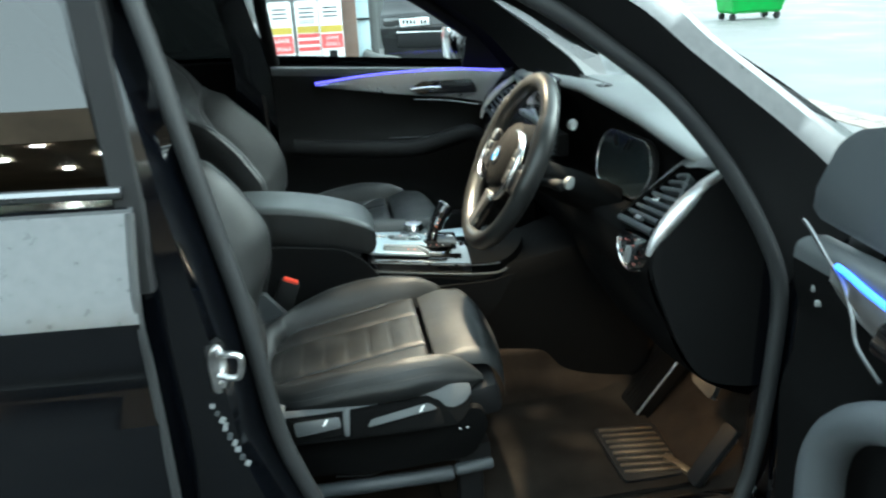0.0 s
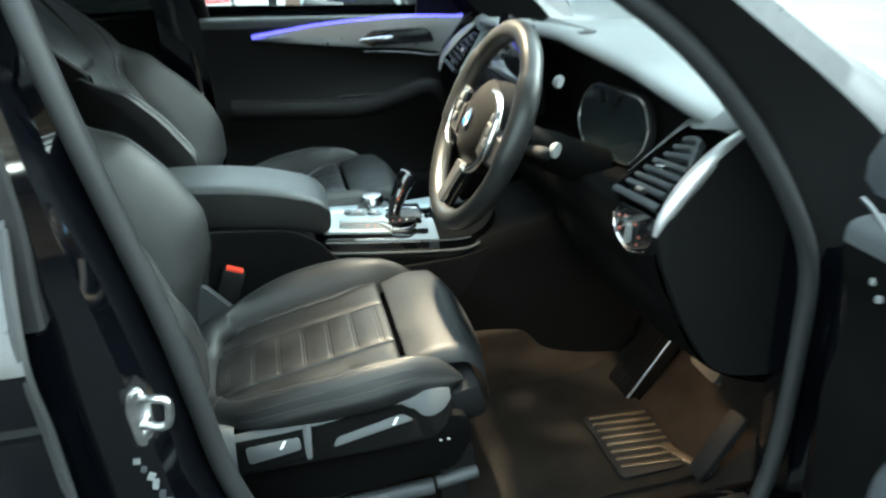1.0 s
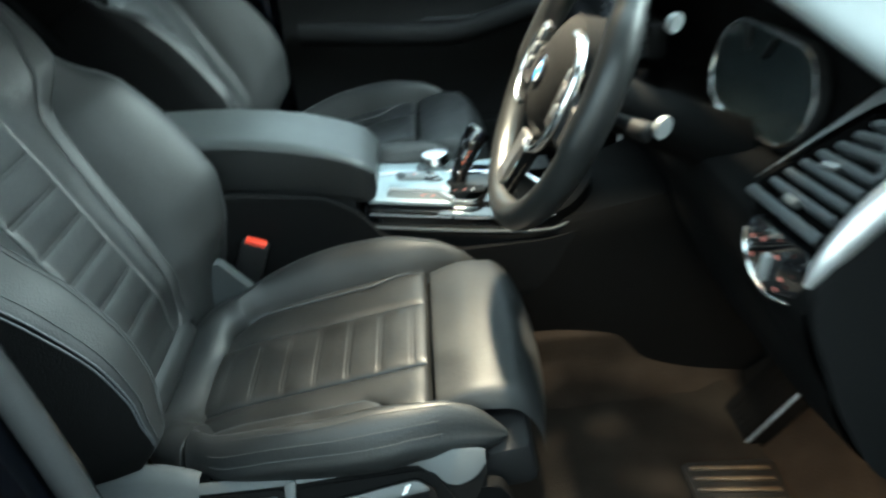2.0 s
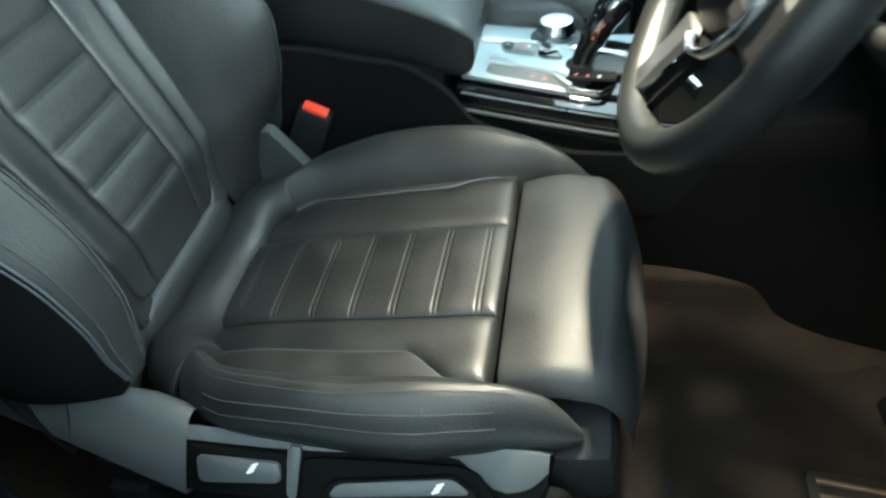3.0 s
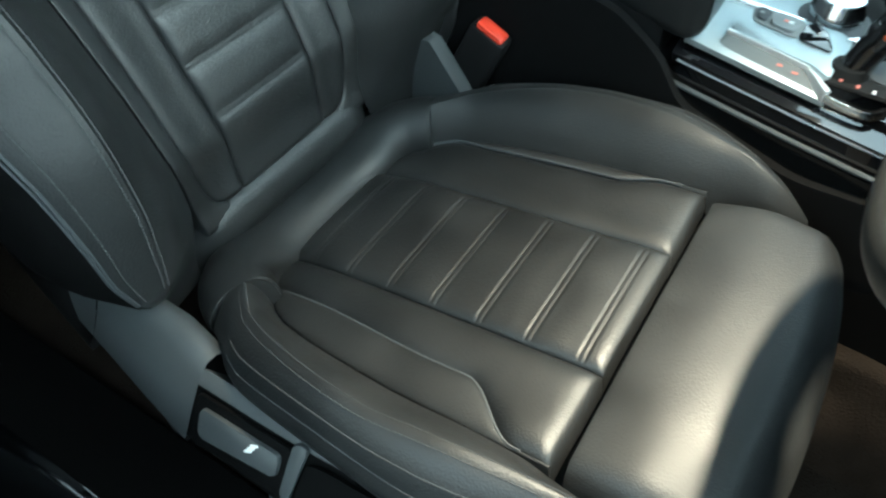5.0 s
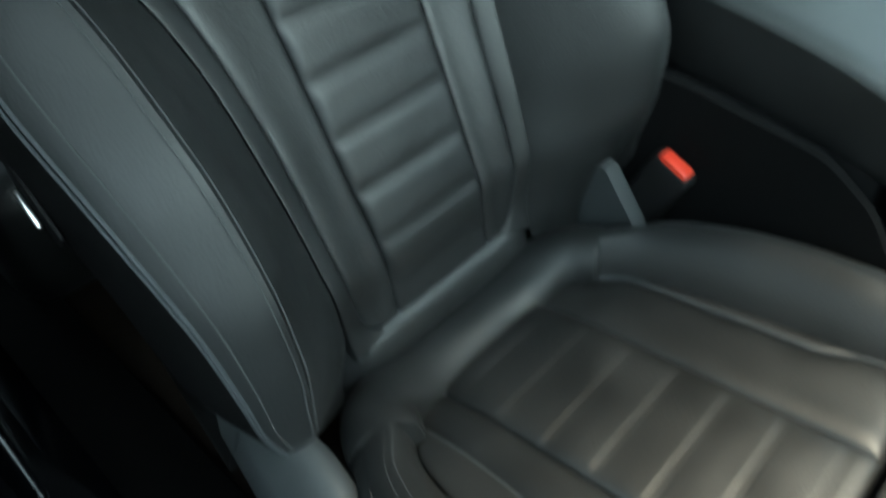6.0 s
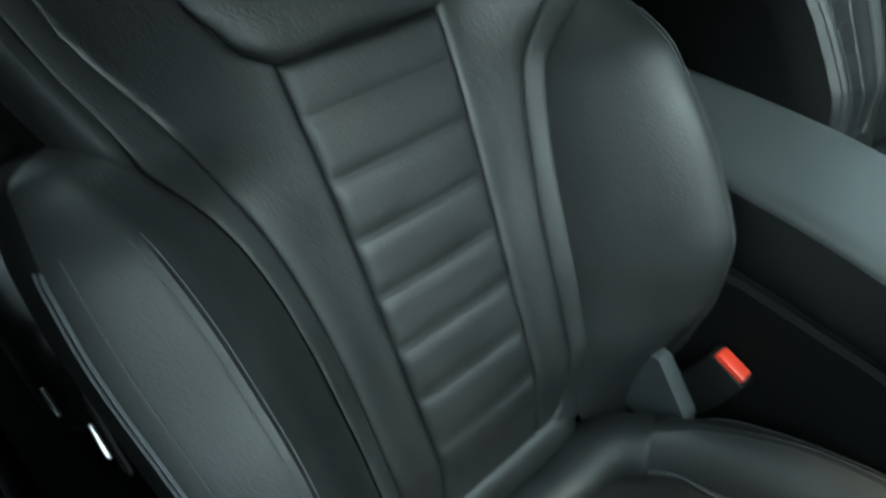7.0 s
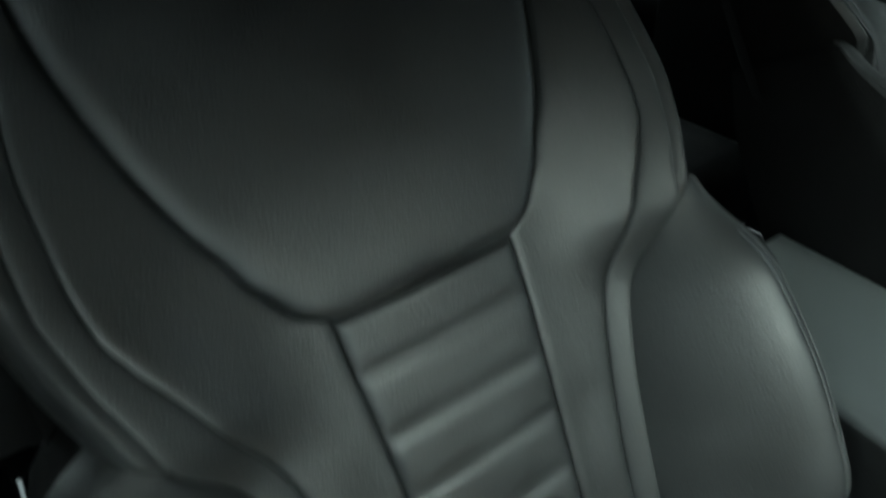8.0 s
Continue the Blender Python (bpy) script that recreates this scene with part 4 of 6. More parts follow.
part("controller_collar", lathe([(0.036, -0.004), (0.036, 0.003), (0.030, 0.005), (0.001, 0.005)], Matrix.Translation((0.372, 0.018, plate_z(0.372, 0.018) + 0.001))), PLASTIC_GREY, console)
# shift lever leaning back
lever = part("shift_lever", tube(curve([(0.405, -0.056, 0.775), (0.408, -0.054, 0.80), (0.418, -0.046, 0.83), (0.436, -0.036, 0.862), (0.452, -0.029, 0.886), (0.457, -0.027, 0.892)], 5),
                             [0.015] * 6 + [0.015] * 5 + [0.0185] * 5 + [0.021] * 5 + [0.0205, 0.019, 0.0165, 0.012, 0.005], 16, squash=0.8), GLOSS_BLACK, console, "glossy black shift lever")
part("lever_boot", lathe([(0.026, 0), (0.024, 0.012), (0.016, 0.028)], Matrix.Translation((0.405, -0.056, 0.780))), PLASTIC, console)
for i in range(3):
    part("lever_mark", box((0.0022, 0.0012, 0.004), Matrix.Translation((0.422 + 0.006 * i, -0.0625 + 0.004 * i, 0.846 + 0.007 * i)) @ pose(0, 0, 0, 0, -25, 0)), ORANGE_MARK, lever, smooth=False)

# ---- armrest lid ----
armrest = thing("armrest", (0.10, 0.0, 0.80), "black leather padded centre armrest with stitched edge", "armrest")
rows = []
for x, z, h in [(-0.20, 0.946, 0.046), (-0.05, 0.942, 0.050), (0.05, 0.933, 0.052), (0.14, 0.916, 0.050), (0.21, 0.894, 0.046), (0.245, 0.877, 0.041), (0.262, 0.860, 0.030), (0.268, 0.850, 0.015)]:
    w = 0.090
    ring = []
    for q in range(48):
        a = 2 * math.pi * q / 48
        c, d = math.cos(a), math.sin(a)
        ring.append((x, w * math.copysign(abs(c) ** 0.20, c) * (0.9 if x > 0.26 else 1), z - h + h * math.copysign(abs(d) ** 0.24, d)))
    rows.append(ring)
rows = [list(r) for r in zip(*[curve(c, 4) for c in zip(*rows)])]
# upper part of the lid is paled as if lit; sides keep the seat leather
lid = part("lid", skin([r[2:23] for r in rows]), ARM_TOP_LIT, armrest, "black padded lid, paled for the light on its top")
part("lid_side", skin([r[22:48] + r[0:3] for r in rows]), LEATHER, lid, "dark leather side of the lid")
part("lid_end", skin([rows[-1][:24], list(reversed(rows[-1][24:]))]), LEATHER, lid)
stitches([(x, -0.0885, lerp([(-0.2, 0.921), (0.05, 0.905), (0.14, 0.888), (0.21, 0.866), (0.245, 0.850)], x)) for x in [-0.2 + 0.44 * i / 40 for i in range(41)]], 0.0008, lid)
part("box_wall", box((0.46, 0.176, 0.10), Matrix.Translation((0.0, 0, 0.80)), 0.012), PLASTIC, armrest)

# ---- steering wheel ----
W = Vector((0.535, -0.375, 1.075))
w_axis = Vector((-0.90, 0.0, 0.436)).normalized()
w_up = Vector((0.436, 0.0, 0.90)).normalized()
w_side = Vector((0, 1, 0))


def wheel_at(a, r, d=0.0):
    """A place on the wheel: a is the angle from its top towards the car's middle."""
    return W + r * (w_up * math.cos(a) + w_side * math.sin(a)) + w_axis * d


wheel = thing("steering_wheel", W, "black leather multifunction steering wheel with satin chrome spokes", "steering wheel")
ring = [wheel_at(2 * math.pi * i / 72, 0.172, 0.0) for i in range(72)]
rim = part("rim", tube(ring, 0.0186, 16, closed=True), RIM_LEATHER, wheel, "smooth black leather rim")
for a in (math.radians(75), math.radians(-75)):
    pts = [wheel_at(a + math.radians(d), 0.172, 0.001) for d in range(-26, 27, 4)]
    part("grip", tube(pts, [0.0188] + [0.0204] * (len(pts) - 2) + [0.0188], 16), RIM_LEATHER, wheel)
# airbag cover: a domed shield
rows = []
for i in range(13):
    k = i / 12
    row = []
    for q in range(40):
        a = 2 * math.pi * q / 40
        c, d = math.cos(a), math.sin(a)
        r = k * (0.078 + 0.010 * max(c, 0) + 0.006 * abs(d))
        row.append(wheel_at(a, max(r, 0.0005), 0.026 * (1 - k ** 3.2) + (-0.03 if i == 12 else 0)))
    rows.append(row)
hub = part("airbag_cover", skin(rows, closed_v=True), BLACK_MATT, wheel, "black airbag cover")
badge_m = basis(wheel_at(0, 0.004, 0.0265), w_side, w_up)
badge_m = badge_m if (badge_m.to_3x3() @ Vector((0, 0, 1))).dot(w_axis) > 0 else basis(wheel_at(0, 0.004, 0.0265), -w_side, w_up)
part("badge_ring", lathe([(0.020, -0.003), (0.020, 0.001), (0.017, 0.0025), (0.001, 0.0025)], badge_m), GLOSS_BLACK, hub, "round badge")
part("badge_field", lathe([(0.0130, 0.0), (0.0130, 0.0029), (0.001, 0.0030)], badge_m, 24), PALE_TIP, hub)
for k in range(2):
    q = [(0, 0)] + [(0.0125 * math.cos(a), 0.0125 * math.sin(a)) for a in (math.pi * k + math.pi / 2 * j / 6 for j in range(7))]
    part("badge_quarter", slab(q, 0.0008, badge_m @ Matrix.Translation((0, 0, 0.0030))), BLUE_ROUNDEL, hub, smooth=False)
# spokes: two side ones and a split lower one
for k in (1, -1):
    spoke = []
    for i in range(9):
        t = i / 8
        a = math.radians(96) * k
        r = 0.070 + 0.090 * t
        wdt = 0.036 - 0.010 * t
        c = wheel_at(a, r, 0.008 - 0.006 * t)
        spoke.append([c + w_up * wdt, c + w_axis * 0.009 + w_up * wdt * 0.7, c + w_axis * 0.009 - w_up * wdt * 0.7, c - w_up * wdt, c - w_axis * 0.012])
    sp = part("spoke", skin(spoke, closed_v=True, caps=True), PLASTIC, wheel)
    if k > 0:
        trim_ = ((58, 0.082), (66, 0.108), (84, 0.126), (106, 0.124), (124, 0.104), (132, 0.084))
    else:
        trim_ = ((34, 0.084), (50, 0.101), (70, 0.114), (95, 0.118), (120, 0.110), (140, 0.096), (152, 0.082))
    pts = [wheel_at(math.radians(a_) * k, r_, 0.017) for a_, r_ in trim_]
    part("spoke_trim", tube(curve(pts, 6), 0.0052 if k > 0 else 0.0060, 10, squash=0.6), CHROME, wheel, "satin chrome spoke trim")
    for j in range(3):
        part("wheel_button", box((0.016, 0.008, 0.016), basis(wheel_at(math.radians(84 + 12 * (j - 1)) * k, 0.100, 0.018), w_side, w_axis), 0.003), PLASTIC_GREY, sp)
# lower spoke: a slanting silver blade over a black web
leg, web = [], []
for i in range(11):
    t = i / 10
    c = W + w_up * (-0.066 - 0.106 * t) + w_side * (-0.026 + 0.070 * t) + w_axis * (0.014 - 0.010 * t)
    half_w = 0.0175 + 0.003 * (2 * t - 1) ** 2
    leg.append([c - w_side * half_w, c - w_side * (half_w - 0.003) + w_axis * 0.006, c + w_side * (half_w - 0.003) + w_axis * 0.006, c + w_side * half_w, c - w_axis * 0.006])
    c = c - w_side * 0.034 - w_axis * 0.008
    web.append([c - w_side * 0.014, c - w_side * 0.011 + w_axis * 0.006, c + w_side * 0.016 + w_axis * 0.006, c + w_side * 0.016 - w_axis * 0.006])
lower = part("lower_spoke", skin(leg, closed_v=True, caps=True), SILVER, wheel, "satin silver lower spoke")
part("spoke_web", skin(web, closed_v=True, caps=True), BLACK_MATT, lower, "black web of the lower spoke")
part("column_shroud", tube(curve([W - w_axis * 0.02, W - w_axis * 0.09, W - w_axis * 0.17, W - w_axis * 0.25], 5), [0.036] * 4 + [0.040] * 4 + [0.044] * 4 + [0.046] * 4, 24, squash=0.85), BLACK_MATT, wheel, "black steering column shroud")
for k in (1, -1):
    root = W - Vector((0.015, 0, 0)) - w_axis * 0.085 + w_side * 0.05 * k
    part("column_stalk", tube(curve([root, root + w_side * 0.055 * k + w_up * 0.012, root + w_side * 0.080 * k + w_up * 0.016 - w_axis * 0.010], 5), [0.008, 0.008, 0.008, 0.008, 0.009, 0.010, 0.011, 0.012, 0.012, 0.011, 0.008], 12), PLASTIC, wheel, "black column stalk with pale tip")
    part("shift_paddle", slab(rounded([(0.0, -0.045), (0.0, 0.045), (0.03, 0.055), (0.045, 0.0), (0.03, -0.055)], 0.01), 0.006, basis(wheel_at(math.radians(90) * k, 0.095, -0.028), w_side * k, w_up), 0.002), CHROME, wheel, "silver shift paddle")
for p, r in (((0.628, -0.503, 1.053), 0.0130), ((0.632, -0.508, 1.166), 0.010)):
    part("stalk_tip", lathe([(r, 0.0), (r, 0.006), (r * 0.85, 0.009), (0.001, 0.010)], basis(p, (0.25, 0.0, 1.0), (0.75, 0.55, -0.2)), 20), PALE_TIP, wheel, "pale end of the column stalk")

# ---- dashboard ----
dash = thing("dashboard", (0.95, 0.0, 0.60), "black soft-touch dashboard with a silver side trim", "dashboard")
BROW = [(-0.71, 0.842, 1.112), (-0.62, 0.816, 1.118), (-0.45, 0.772, 1.168), (-0.235, 0.731, 1.200), (-0.05, 0.722, 1.198), (0.10, 0.745, 1.176), (0.30, 0.790, 1.150), (0.55, 0.815, 1.130), (0.71, 0.822, 1.118)]


def brow(y):
    return lerp([(b[0], b[1]) for b in BROW], y), lerp([(b[0], b[2]) for b in BROW], y)


rows = []
ys = [-0.705 + 1.41 * i / 70 for i in range(71)]
for y in ys:
    bx, bz = brow(y)
    front = step((-y - 0.02) / 0.10) * step((y + 0.64) / 0.06)  # the recess over the instruments
    face = 0.05 + 0.035 * front
    prof = [(1.24, 1.085), (1.10, bz - 0.05 + 0.02), (0.98, bz - 0.014), (bx + 0.07, bz - 0.001), (bx + 0.02, bz + 0.001), (bx, bz - 0.008), (bx + 0.004, bz - 0.018), (bx + 0.03, bz - 0.030 - 0.01 * front),
            (bx + face * 0.6, bz - 0.06), (0.78 + 0.03 * front - 0.03 * (1 - front), 1.02), (0.775 + 0.02 * front - 0.035 * (1 - front), 0.985), (0.72, 0.975), (0.705, 0.960), (0.705, 0.925), (0.73, 0.86), (0.80, 0.76), (0.90, 0.70), (1.05, 0.69)]
    rows.append([tuple(p) for p in curve([(p[0], y, p[1]) for p in prof], 3)])
# one black dash: the top is paled as if sky-lit, the face left near black
part("dash_top", skin([r[:19] for r in rows]), DASH_TOP_LIT, dash, "soft dash top, paled for the sky light on it", angle=50)
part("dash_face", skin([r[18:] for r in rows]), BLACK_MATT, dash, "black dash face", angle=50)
# end panel beside the door opening
cap = [(0.700, 0.975), (0.735, 1.030), (0.785, 1.080), (0.842, 1.112), (0.93, 1.108), (1.02, 1.06), (1.02, 0.69), (0.885, 0.700), (0.835, 0.712), (0.800, 0.735), (0.752, 0.82), (0.708, 0.93)]
for k in (-1, 1):
    m = Matrix.Translation((0, k * 0.700, 0)) @ Matrix(((1, 0, 0, 0), (0, 0, k, 0), (0, 1, 0, 0), (0, 0, 0, 1)))
    part("end_panel", slab(rounded(cap, 0.02), 0.02, m, 0.005), DARK_TRIM, dash, "dark end panel of the dashboard")
    # silver crescent along the vent
    arc = curve([(0.846, k * 0.700, 1.116), (0.800, k * 0.706, 1.090), (0.752, k * 0.710, 1.050), (0.716, k * 0.712, 1.008), (0.700, k * 0.708, 0.972)], 8)
    rr = [0.0035 + 0.0100 * math.sin(math.pi * min(max(i / (len(arc) - 1), 0.02), 0.98)) for i in range(len(arc))]
    part("silver_trim", tube(arc, rr, 14, squash=1.1), BRIGHT_TRIM, dash, "bright silver trim along the side vent")
# side vents: a recess with slats across it, the upper ones bent at the outer end
for k in (-1, 1):
    vo = Vector((0.711, k * 0.552, 0.999))
    va = Vector((0.0, k * 0.996, 0.085)).normalized()
    vb = Vector((0.73, 0, 0.68)).normalized()
    vn = Vector((-0.68, 0, 0.73)).normalized()

    def vent_at(a, b, d=0.0):
        return vo + va * a + vb * b + vn * d

    def bar(path, half_t, depth, name, mat, parent, label=""):
        rows_ = []
        for i, (a, b) in enumerate(path):
            a0, b0 = path[max(i - 1, 0)]
            a1, b1 = path[min(i + 1, len(path) - 1)]
            t_ = Vector((-(b1 - b0), a1 - a0)).normalized() * half_t
            rows_.append([vent_at(a + t_.x, b + t_.y, -depth), vent_at(a + t_.x, b + t_.y, -0.001), vent_at(a + t_.x * 0.5, b + t_.y * 0.5, 0.0006), vent_at(a - t_.x * 0.5, b - t_.y * 0.5, 0.0006), vent_at(a - t_.x, b - t_.y, -0.001), vent_at(a - t_.x, b - t_.y, -depth)])
        return part(name, skin(rows_, closed_v=True, caps=True), mat, parent, label)

    hood = [vent_at(a, b, d) for a, b, d in ((-0.020, 0.005, -0.006), (0.035, 0.124, 0.002), (0.070, 0.132, 0.004), (0.150, 0.148, 0.004))]
    shoulder = [vent_at(a, b, d) for a, b, d in ((-0.055, 0.06, -0.045), (-0.01, 0.165, -0.020), (0.060, 0.185, -0.012), (0.150, 0.180, -0.004))]
    # same paled base as the dash top, for the light on this shoulder
    part("vent_shoulder", skin([curve(hood, 6), [p + vn * 0.004 for p in curve([h_.lerp(q_, 0.4) for h_, q_ in zip(hood, shoulder)], 6)], curve(shoulder, 6)]), DASH_TOP_LIT, dash, "dash skin round the side vent, paled for the sky light on it", angle=60)
    box_ = [(-0.006, -0.006), (0.040, 0.122), (0.070, 0.130), (0.146, 0.140), (0.140, -0.006)]
    bm_ = bmesh.new()
    front = [bm_.verts.new(vent_at(a, b, -0.0015)) for a, b in box_]
    deep = [bm_.verts.new(vent_at(a, b, -0.022)) for a, b in box_]
    for i in range(len(box_)):
        j = (i + 1) % len(box_)
        bm_.faces.new((front[i], front[j], deep[j], deep[i]))
    bm_.faces.new(deep)
    vent = part("side_vent", bm_, BLACK_MATT, dash, "black side air vent", smooth=False)
    for i in range(7):
        b = 0.017 + 0.0160 * i
        left, right = 0.006 + 0.37 * b, 0.130 - 0.06 * b
        if i < 4:
            path = [(left, b), (right, b + 0.003)]
        else:
            turn_ = right - 0.004 - 0.011 * (i - 4)
            path = [(left + 0.006, b), (turn_ - 0.030, b + 0.005), (turn_ - 0.012, b + 0.006), (turn_ - 0.003, b + 0.001), (turn_ + 0.004, b - 0.010 - 0.004 * (i - 4))]
            path = [(p.x, p.y) for p in curve([(a_, b_, 0) for a_, b_ in path], 3)]
        bar(path, 0.0041, 0.016, "vent_slat", PLASTIC_GREY, vent)
    bar([(-0.004, -0.003), (0.138, -0.001)], 0.0055, 0.012, "vent_rail", PLASTIC_GREY, vent, "charcoal rail under the vent")
    bar([(0.050, 0.056), (0.074, 0.060)], 0.0075, 0.008, "vent_slider", CHROME, vent, "small chrome slider")
    bar([(0.052, 0.012), (0.074, 0.013)], 0.005, 0.008, "vent_wheel", SILVER, vent, "small silver thumb wheel")
# light switch pod under the vent
lsw = part("light_switch", slab(rounded([(-0.006, 0.012), (0.0, 0.055), (0.12, 0.066), (0.118, 0.020), (0.060, -0.006), (0.02, -0.004)], 0.014), 0.014, basis((0.712, -0.575, 0.925), (0.02, -1.0, 0.0), (0.10, 0, 1.0)), 0.003), GLOSS_BLACK, dash, "glossy black light switch pod")
part("pod_edge", tube(curve([(0.6995, -0.572, 0.962), (0.6975, -0.580, 0.940), (0.6965, -0.605, 0.924), (0.6970, -0.640, 0.920), (0.6985, -0.684, 0.936)], 6), 0.0022, 8), CHROME, lsw, "thin chrome edge")
part("light_lever", box((0.010, 0.010, 0.034), Matrix.Translation((0.694, -0.636, 0.950)) @ pose(0, 0, 0, 12, 0, 0), 0.003), PALE_TIP, lsw, "pale toggle")
for y, z in ((-0.600, 0.966), (-0.603, 0.946), (-0.622, 0.974), (-0.655, 0.972), (-0.668, 0.955), (-0.662, 0.940)):
    part("key_mark", box((0.001, 0.005, 0.0035), Matrix.Translation((0.6945 + 0.1 * (z - 0.925) * 0.1, y, z))), PALE_RED, lsw, smooth=False)
# wide instrument display behind the wheel, with rounded chrome ends
cm = basis((0.800, -0.362, 1.046), (-0.06, 1, 0), (0.22, 0, 0.975))
if (cm.to_3x3() @ Vector((0, 0, 1))).x > 0:
    cm = basis((0.800, -0.362, 1.046), (0.06, -1, 0), (0.22, 0, 0.975))


def pill(w, h, n=12):
    r = h / 2
    return [(w / 2 - r + r * math.cos(a), r * math.sin(a)) for a in (math.pi * (i / n - 0.5) for i in range(n + 1))] + [(-w / 2 + r + r * math.cos(a), r * math.sin(a)) for a in (math.pi * (i / n + 0.5) for i in range(n + 1))]


clus = part("instrument_display", slab(pill(0.264, 0.128), 0.010, cm, 0.003), PLASTIC, dash, "wide dark instrument display")
part("display_glass", slab(pill(0.244, 0.114), 0.003, cm @ Matrix.Translation((0, 0, 0.0105))), DIAL, clus, "dark grey glazed display")
part("display_ring", tube([cm @ Vector((p[0], p[1], 0.013)) for p in pill(0.250, 0.119)], 0.0028, 8, closed=True), CHROME, clus, "chrome display surround")
for a, x in ((0.55, -0.055), (-0.35, 0.012)):
    part("display_prong", tube([cm @ Vector((x, 0.053, 0.016)), cm @ Vector((x + 0.010 * a, 0.040, 0.016)), cm @ Vector((x + 0.030 * a, 0.028, 0.016))], 0.003, 8), PLASTIC, clus)
# head-up display well behind the brow
part("display_well", slab(rounded([(0, 0), (0, 0.035), (0.24, 0.045), (0.26, 0.0)], 0.01), 0.003, basis((0.765, -0.27, 1.1995), (-0.05, 1, 0), (1, 0, 0)) @ pose(0, 0, 0.0, 0, 0, 0)), GLOSS_BLACK, dash, "black head-up display well")
# centre screen and vents
part("centre_screen", box((0.014, 0.27, 0.12), Matrix.Translation((0.722, 0.02, 1.140)) @ pose(0, 0, 0, 0, 12, -4), 0.004), GLOSS_BLACK, dash, "slim black centre display")
cv = part("centre_vent", box((0.03, 0.28, 0.055), Matrix.Translation((0.728, 0.0, 1.045)), 0.006), PLASTIC, dash, "black centre air vents")
for i in range(4):
    part("vent_slat", box((0.012, 0.26, 0.004), Matrix.Translation((0.710, 0.0, 1.022 + 0.0125 * i)), 0.001), PLASTIC_GREY, cv)
part("hazard_button", box((0.008, 0.016, 0.010), Matrix.Translation((0.706, 0.045, 1.050)), 0.002), RED, dash, "small red hazard button")
part("climate_panel", box((0.02, 0.26, 0.075), Matrix.Translation((0.712, 0.0, 0.965)), 0.004), GLOSS_BLACK, dash, "glossy black climate panel")
part("stack_trim", box((0.018, 0.30, 0.016), Matrix.Translation((0.704, 0.01, 1.082)), 0.004), SILVER, dash)
# knee panel under the column
knee = []
for x, z in [(0.74, 0.90), (0.76, 0.80), (0.82, 0.71), (0.92, 0.66), (1.02, 0.645)]:
    knee.append([(x, -0.69, z), (x - 0.012, -0.60, z - 0.004), (x - 0.02, -0.40, z - 0.008), (x - 0.01, -0.20, z), (x + 0.03, -0.14, z + 0.0)])
knee = [list(r) for r in zip(*[curve(c, 4) for c in zip(*knee)])]
knee += [[(p[0] + 0.03, p[1], p[2] + 0.03) for p in knee[-1]]]
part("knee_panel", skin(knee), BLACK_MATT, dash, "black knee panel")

# ---- footwell ----
accelerator = thing("accelerator_pedal", (0.89, -0.60, 0.40), "black floor-hinged accelerator pedal with metal edge", "pedal")
acc = basis((0.868, -0.622, 0.412), (0, -1, 0), (0.56, 0.10, 0.82))
part("pedal_plate", slab(rounded([(-0.020, 0), (-0.023, 0.145), (0.021, 0.150), (0.020, 0)], 0.009), 0.014, acc, 0.004), PLASTIC, accelerator)
for i in range(4):
    part("pedal_rib", box((0.0035, 0.12, 0.004), acc @ Matrix.Translation((-0.0185 + 0.0123 * i, 0.074, -0.001)), 0.001), STEEL if i in (0, 3) else RUBBER, accelerator)
brake = thing("brake_pedal", (0.93, -0.50, 0.55), "black rubber brake pedal with a bright metal edge", "pedal")
brk = basis((0.925, -0.53, 0.575), (0, -1, 0), (0.35, 0, 0.93))
part("pedal_pad", slab(rounded([(-0.045, 0), (-0.045, 0.055), (0.045, 0.055), (0.045, 0)], 0.012), 0.012, brk, 0.003), RUBBER, brake)
part("pedal_edge", box((0.085, 0.004, 0.006), brk @ Matrix.Translation((0, 0.002, -0.001)), 0.001), STEEL, brake, "bright steel pedal edge")
part("pedal_arm", tube(curve([(0.94, -0.53, 0.60), (0.97, -0.53, 0.70), (1.00, -0.53, 0.80)], 5), 0.011, 8), PLASTIC, brake)
footrest = thing("footrest", (0.88, -0.31, 0.40), "sloping black footrest with a worn bright edge", "footrest")
fr = basis((0.845, -0.36, 0.408), (0.0, 1.0, 0.06), (0.56, 0, 0.83))
part("rest_plate", slab(rounded([(0, 0), (0, 0.22), (0.095, 0.22), (0.095, 0)], 0.012), 0.03, fr, 0.003), BLACK_MATT, footrest)
for i in range(5):
    part("rest_rib", box((0.005, 0.19, 0.003), fr @ Matrix.Translation((0.020 + 0.014 * i, 0.11, -0.0004)), 0.001), BLACK_MATT, footrest)
part("rest_edge", tube([fr @ Vector((0.001, 0.01, -0.002)), fr @ Vector((0.001, 0.21, -0.002))], 0.0028, 8), STEEL, footrest, "worn bright edge")
floor_mat = thing("floor_mat", (0.65, -0.42, 0.41), "black carpet floor mat with a ribbed brown heel pad", "floor mat")
rows = []
for i in range(31):
    x = 0.34 + 0.53 * i / 30
    row = []
    for j in range(25):
        y = -0.615 + 0.42 * j / 24
        row.append((x, y, 0.409 + 0.003 * noise.noise(Vector((x * 9, y * 9, 0))) + 0.006 * step((x - 0.80) / 0.07)))
    rows.append([(x, -0.615, 0.401)] + row + [(x, -0.195, 0.401)])
part("mat_cloth", skin(rows, caps=True), MAT_CLOTH, floor_mat)
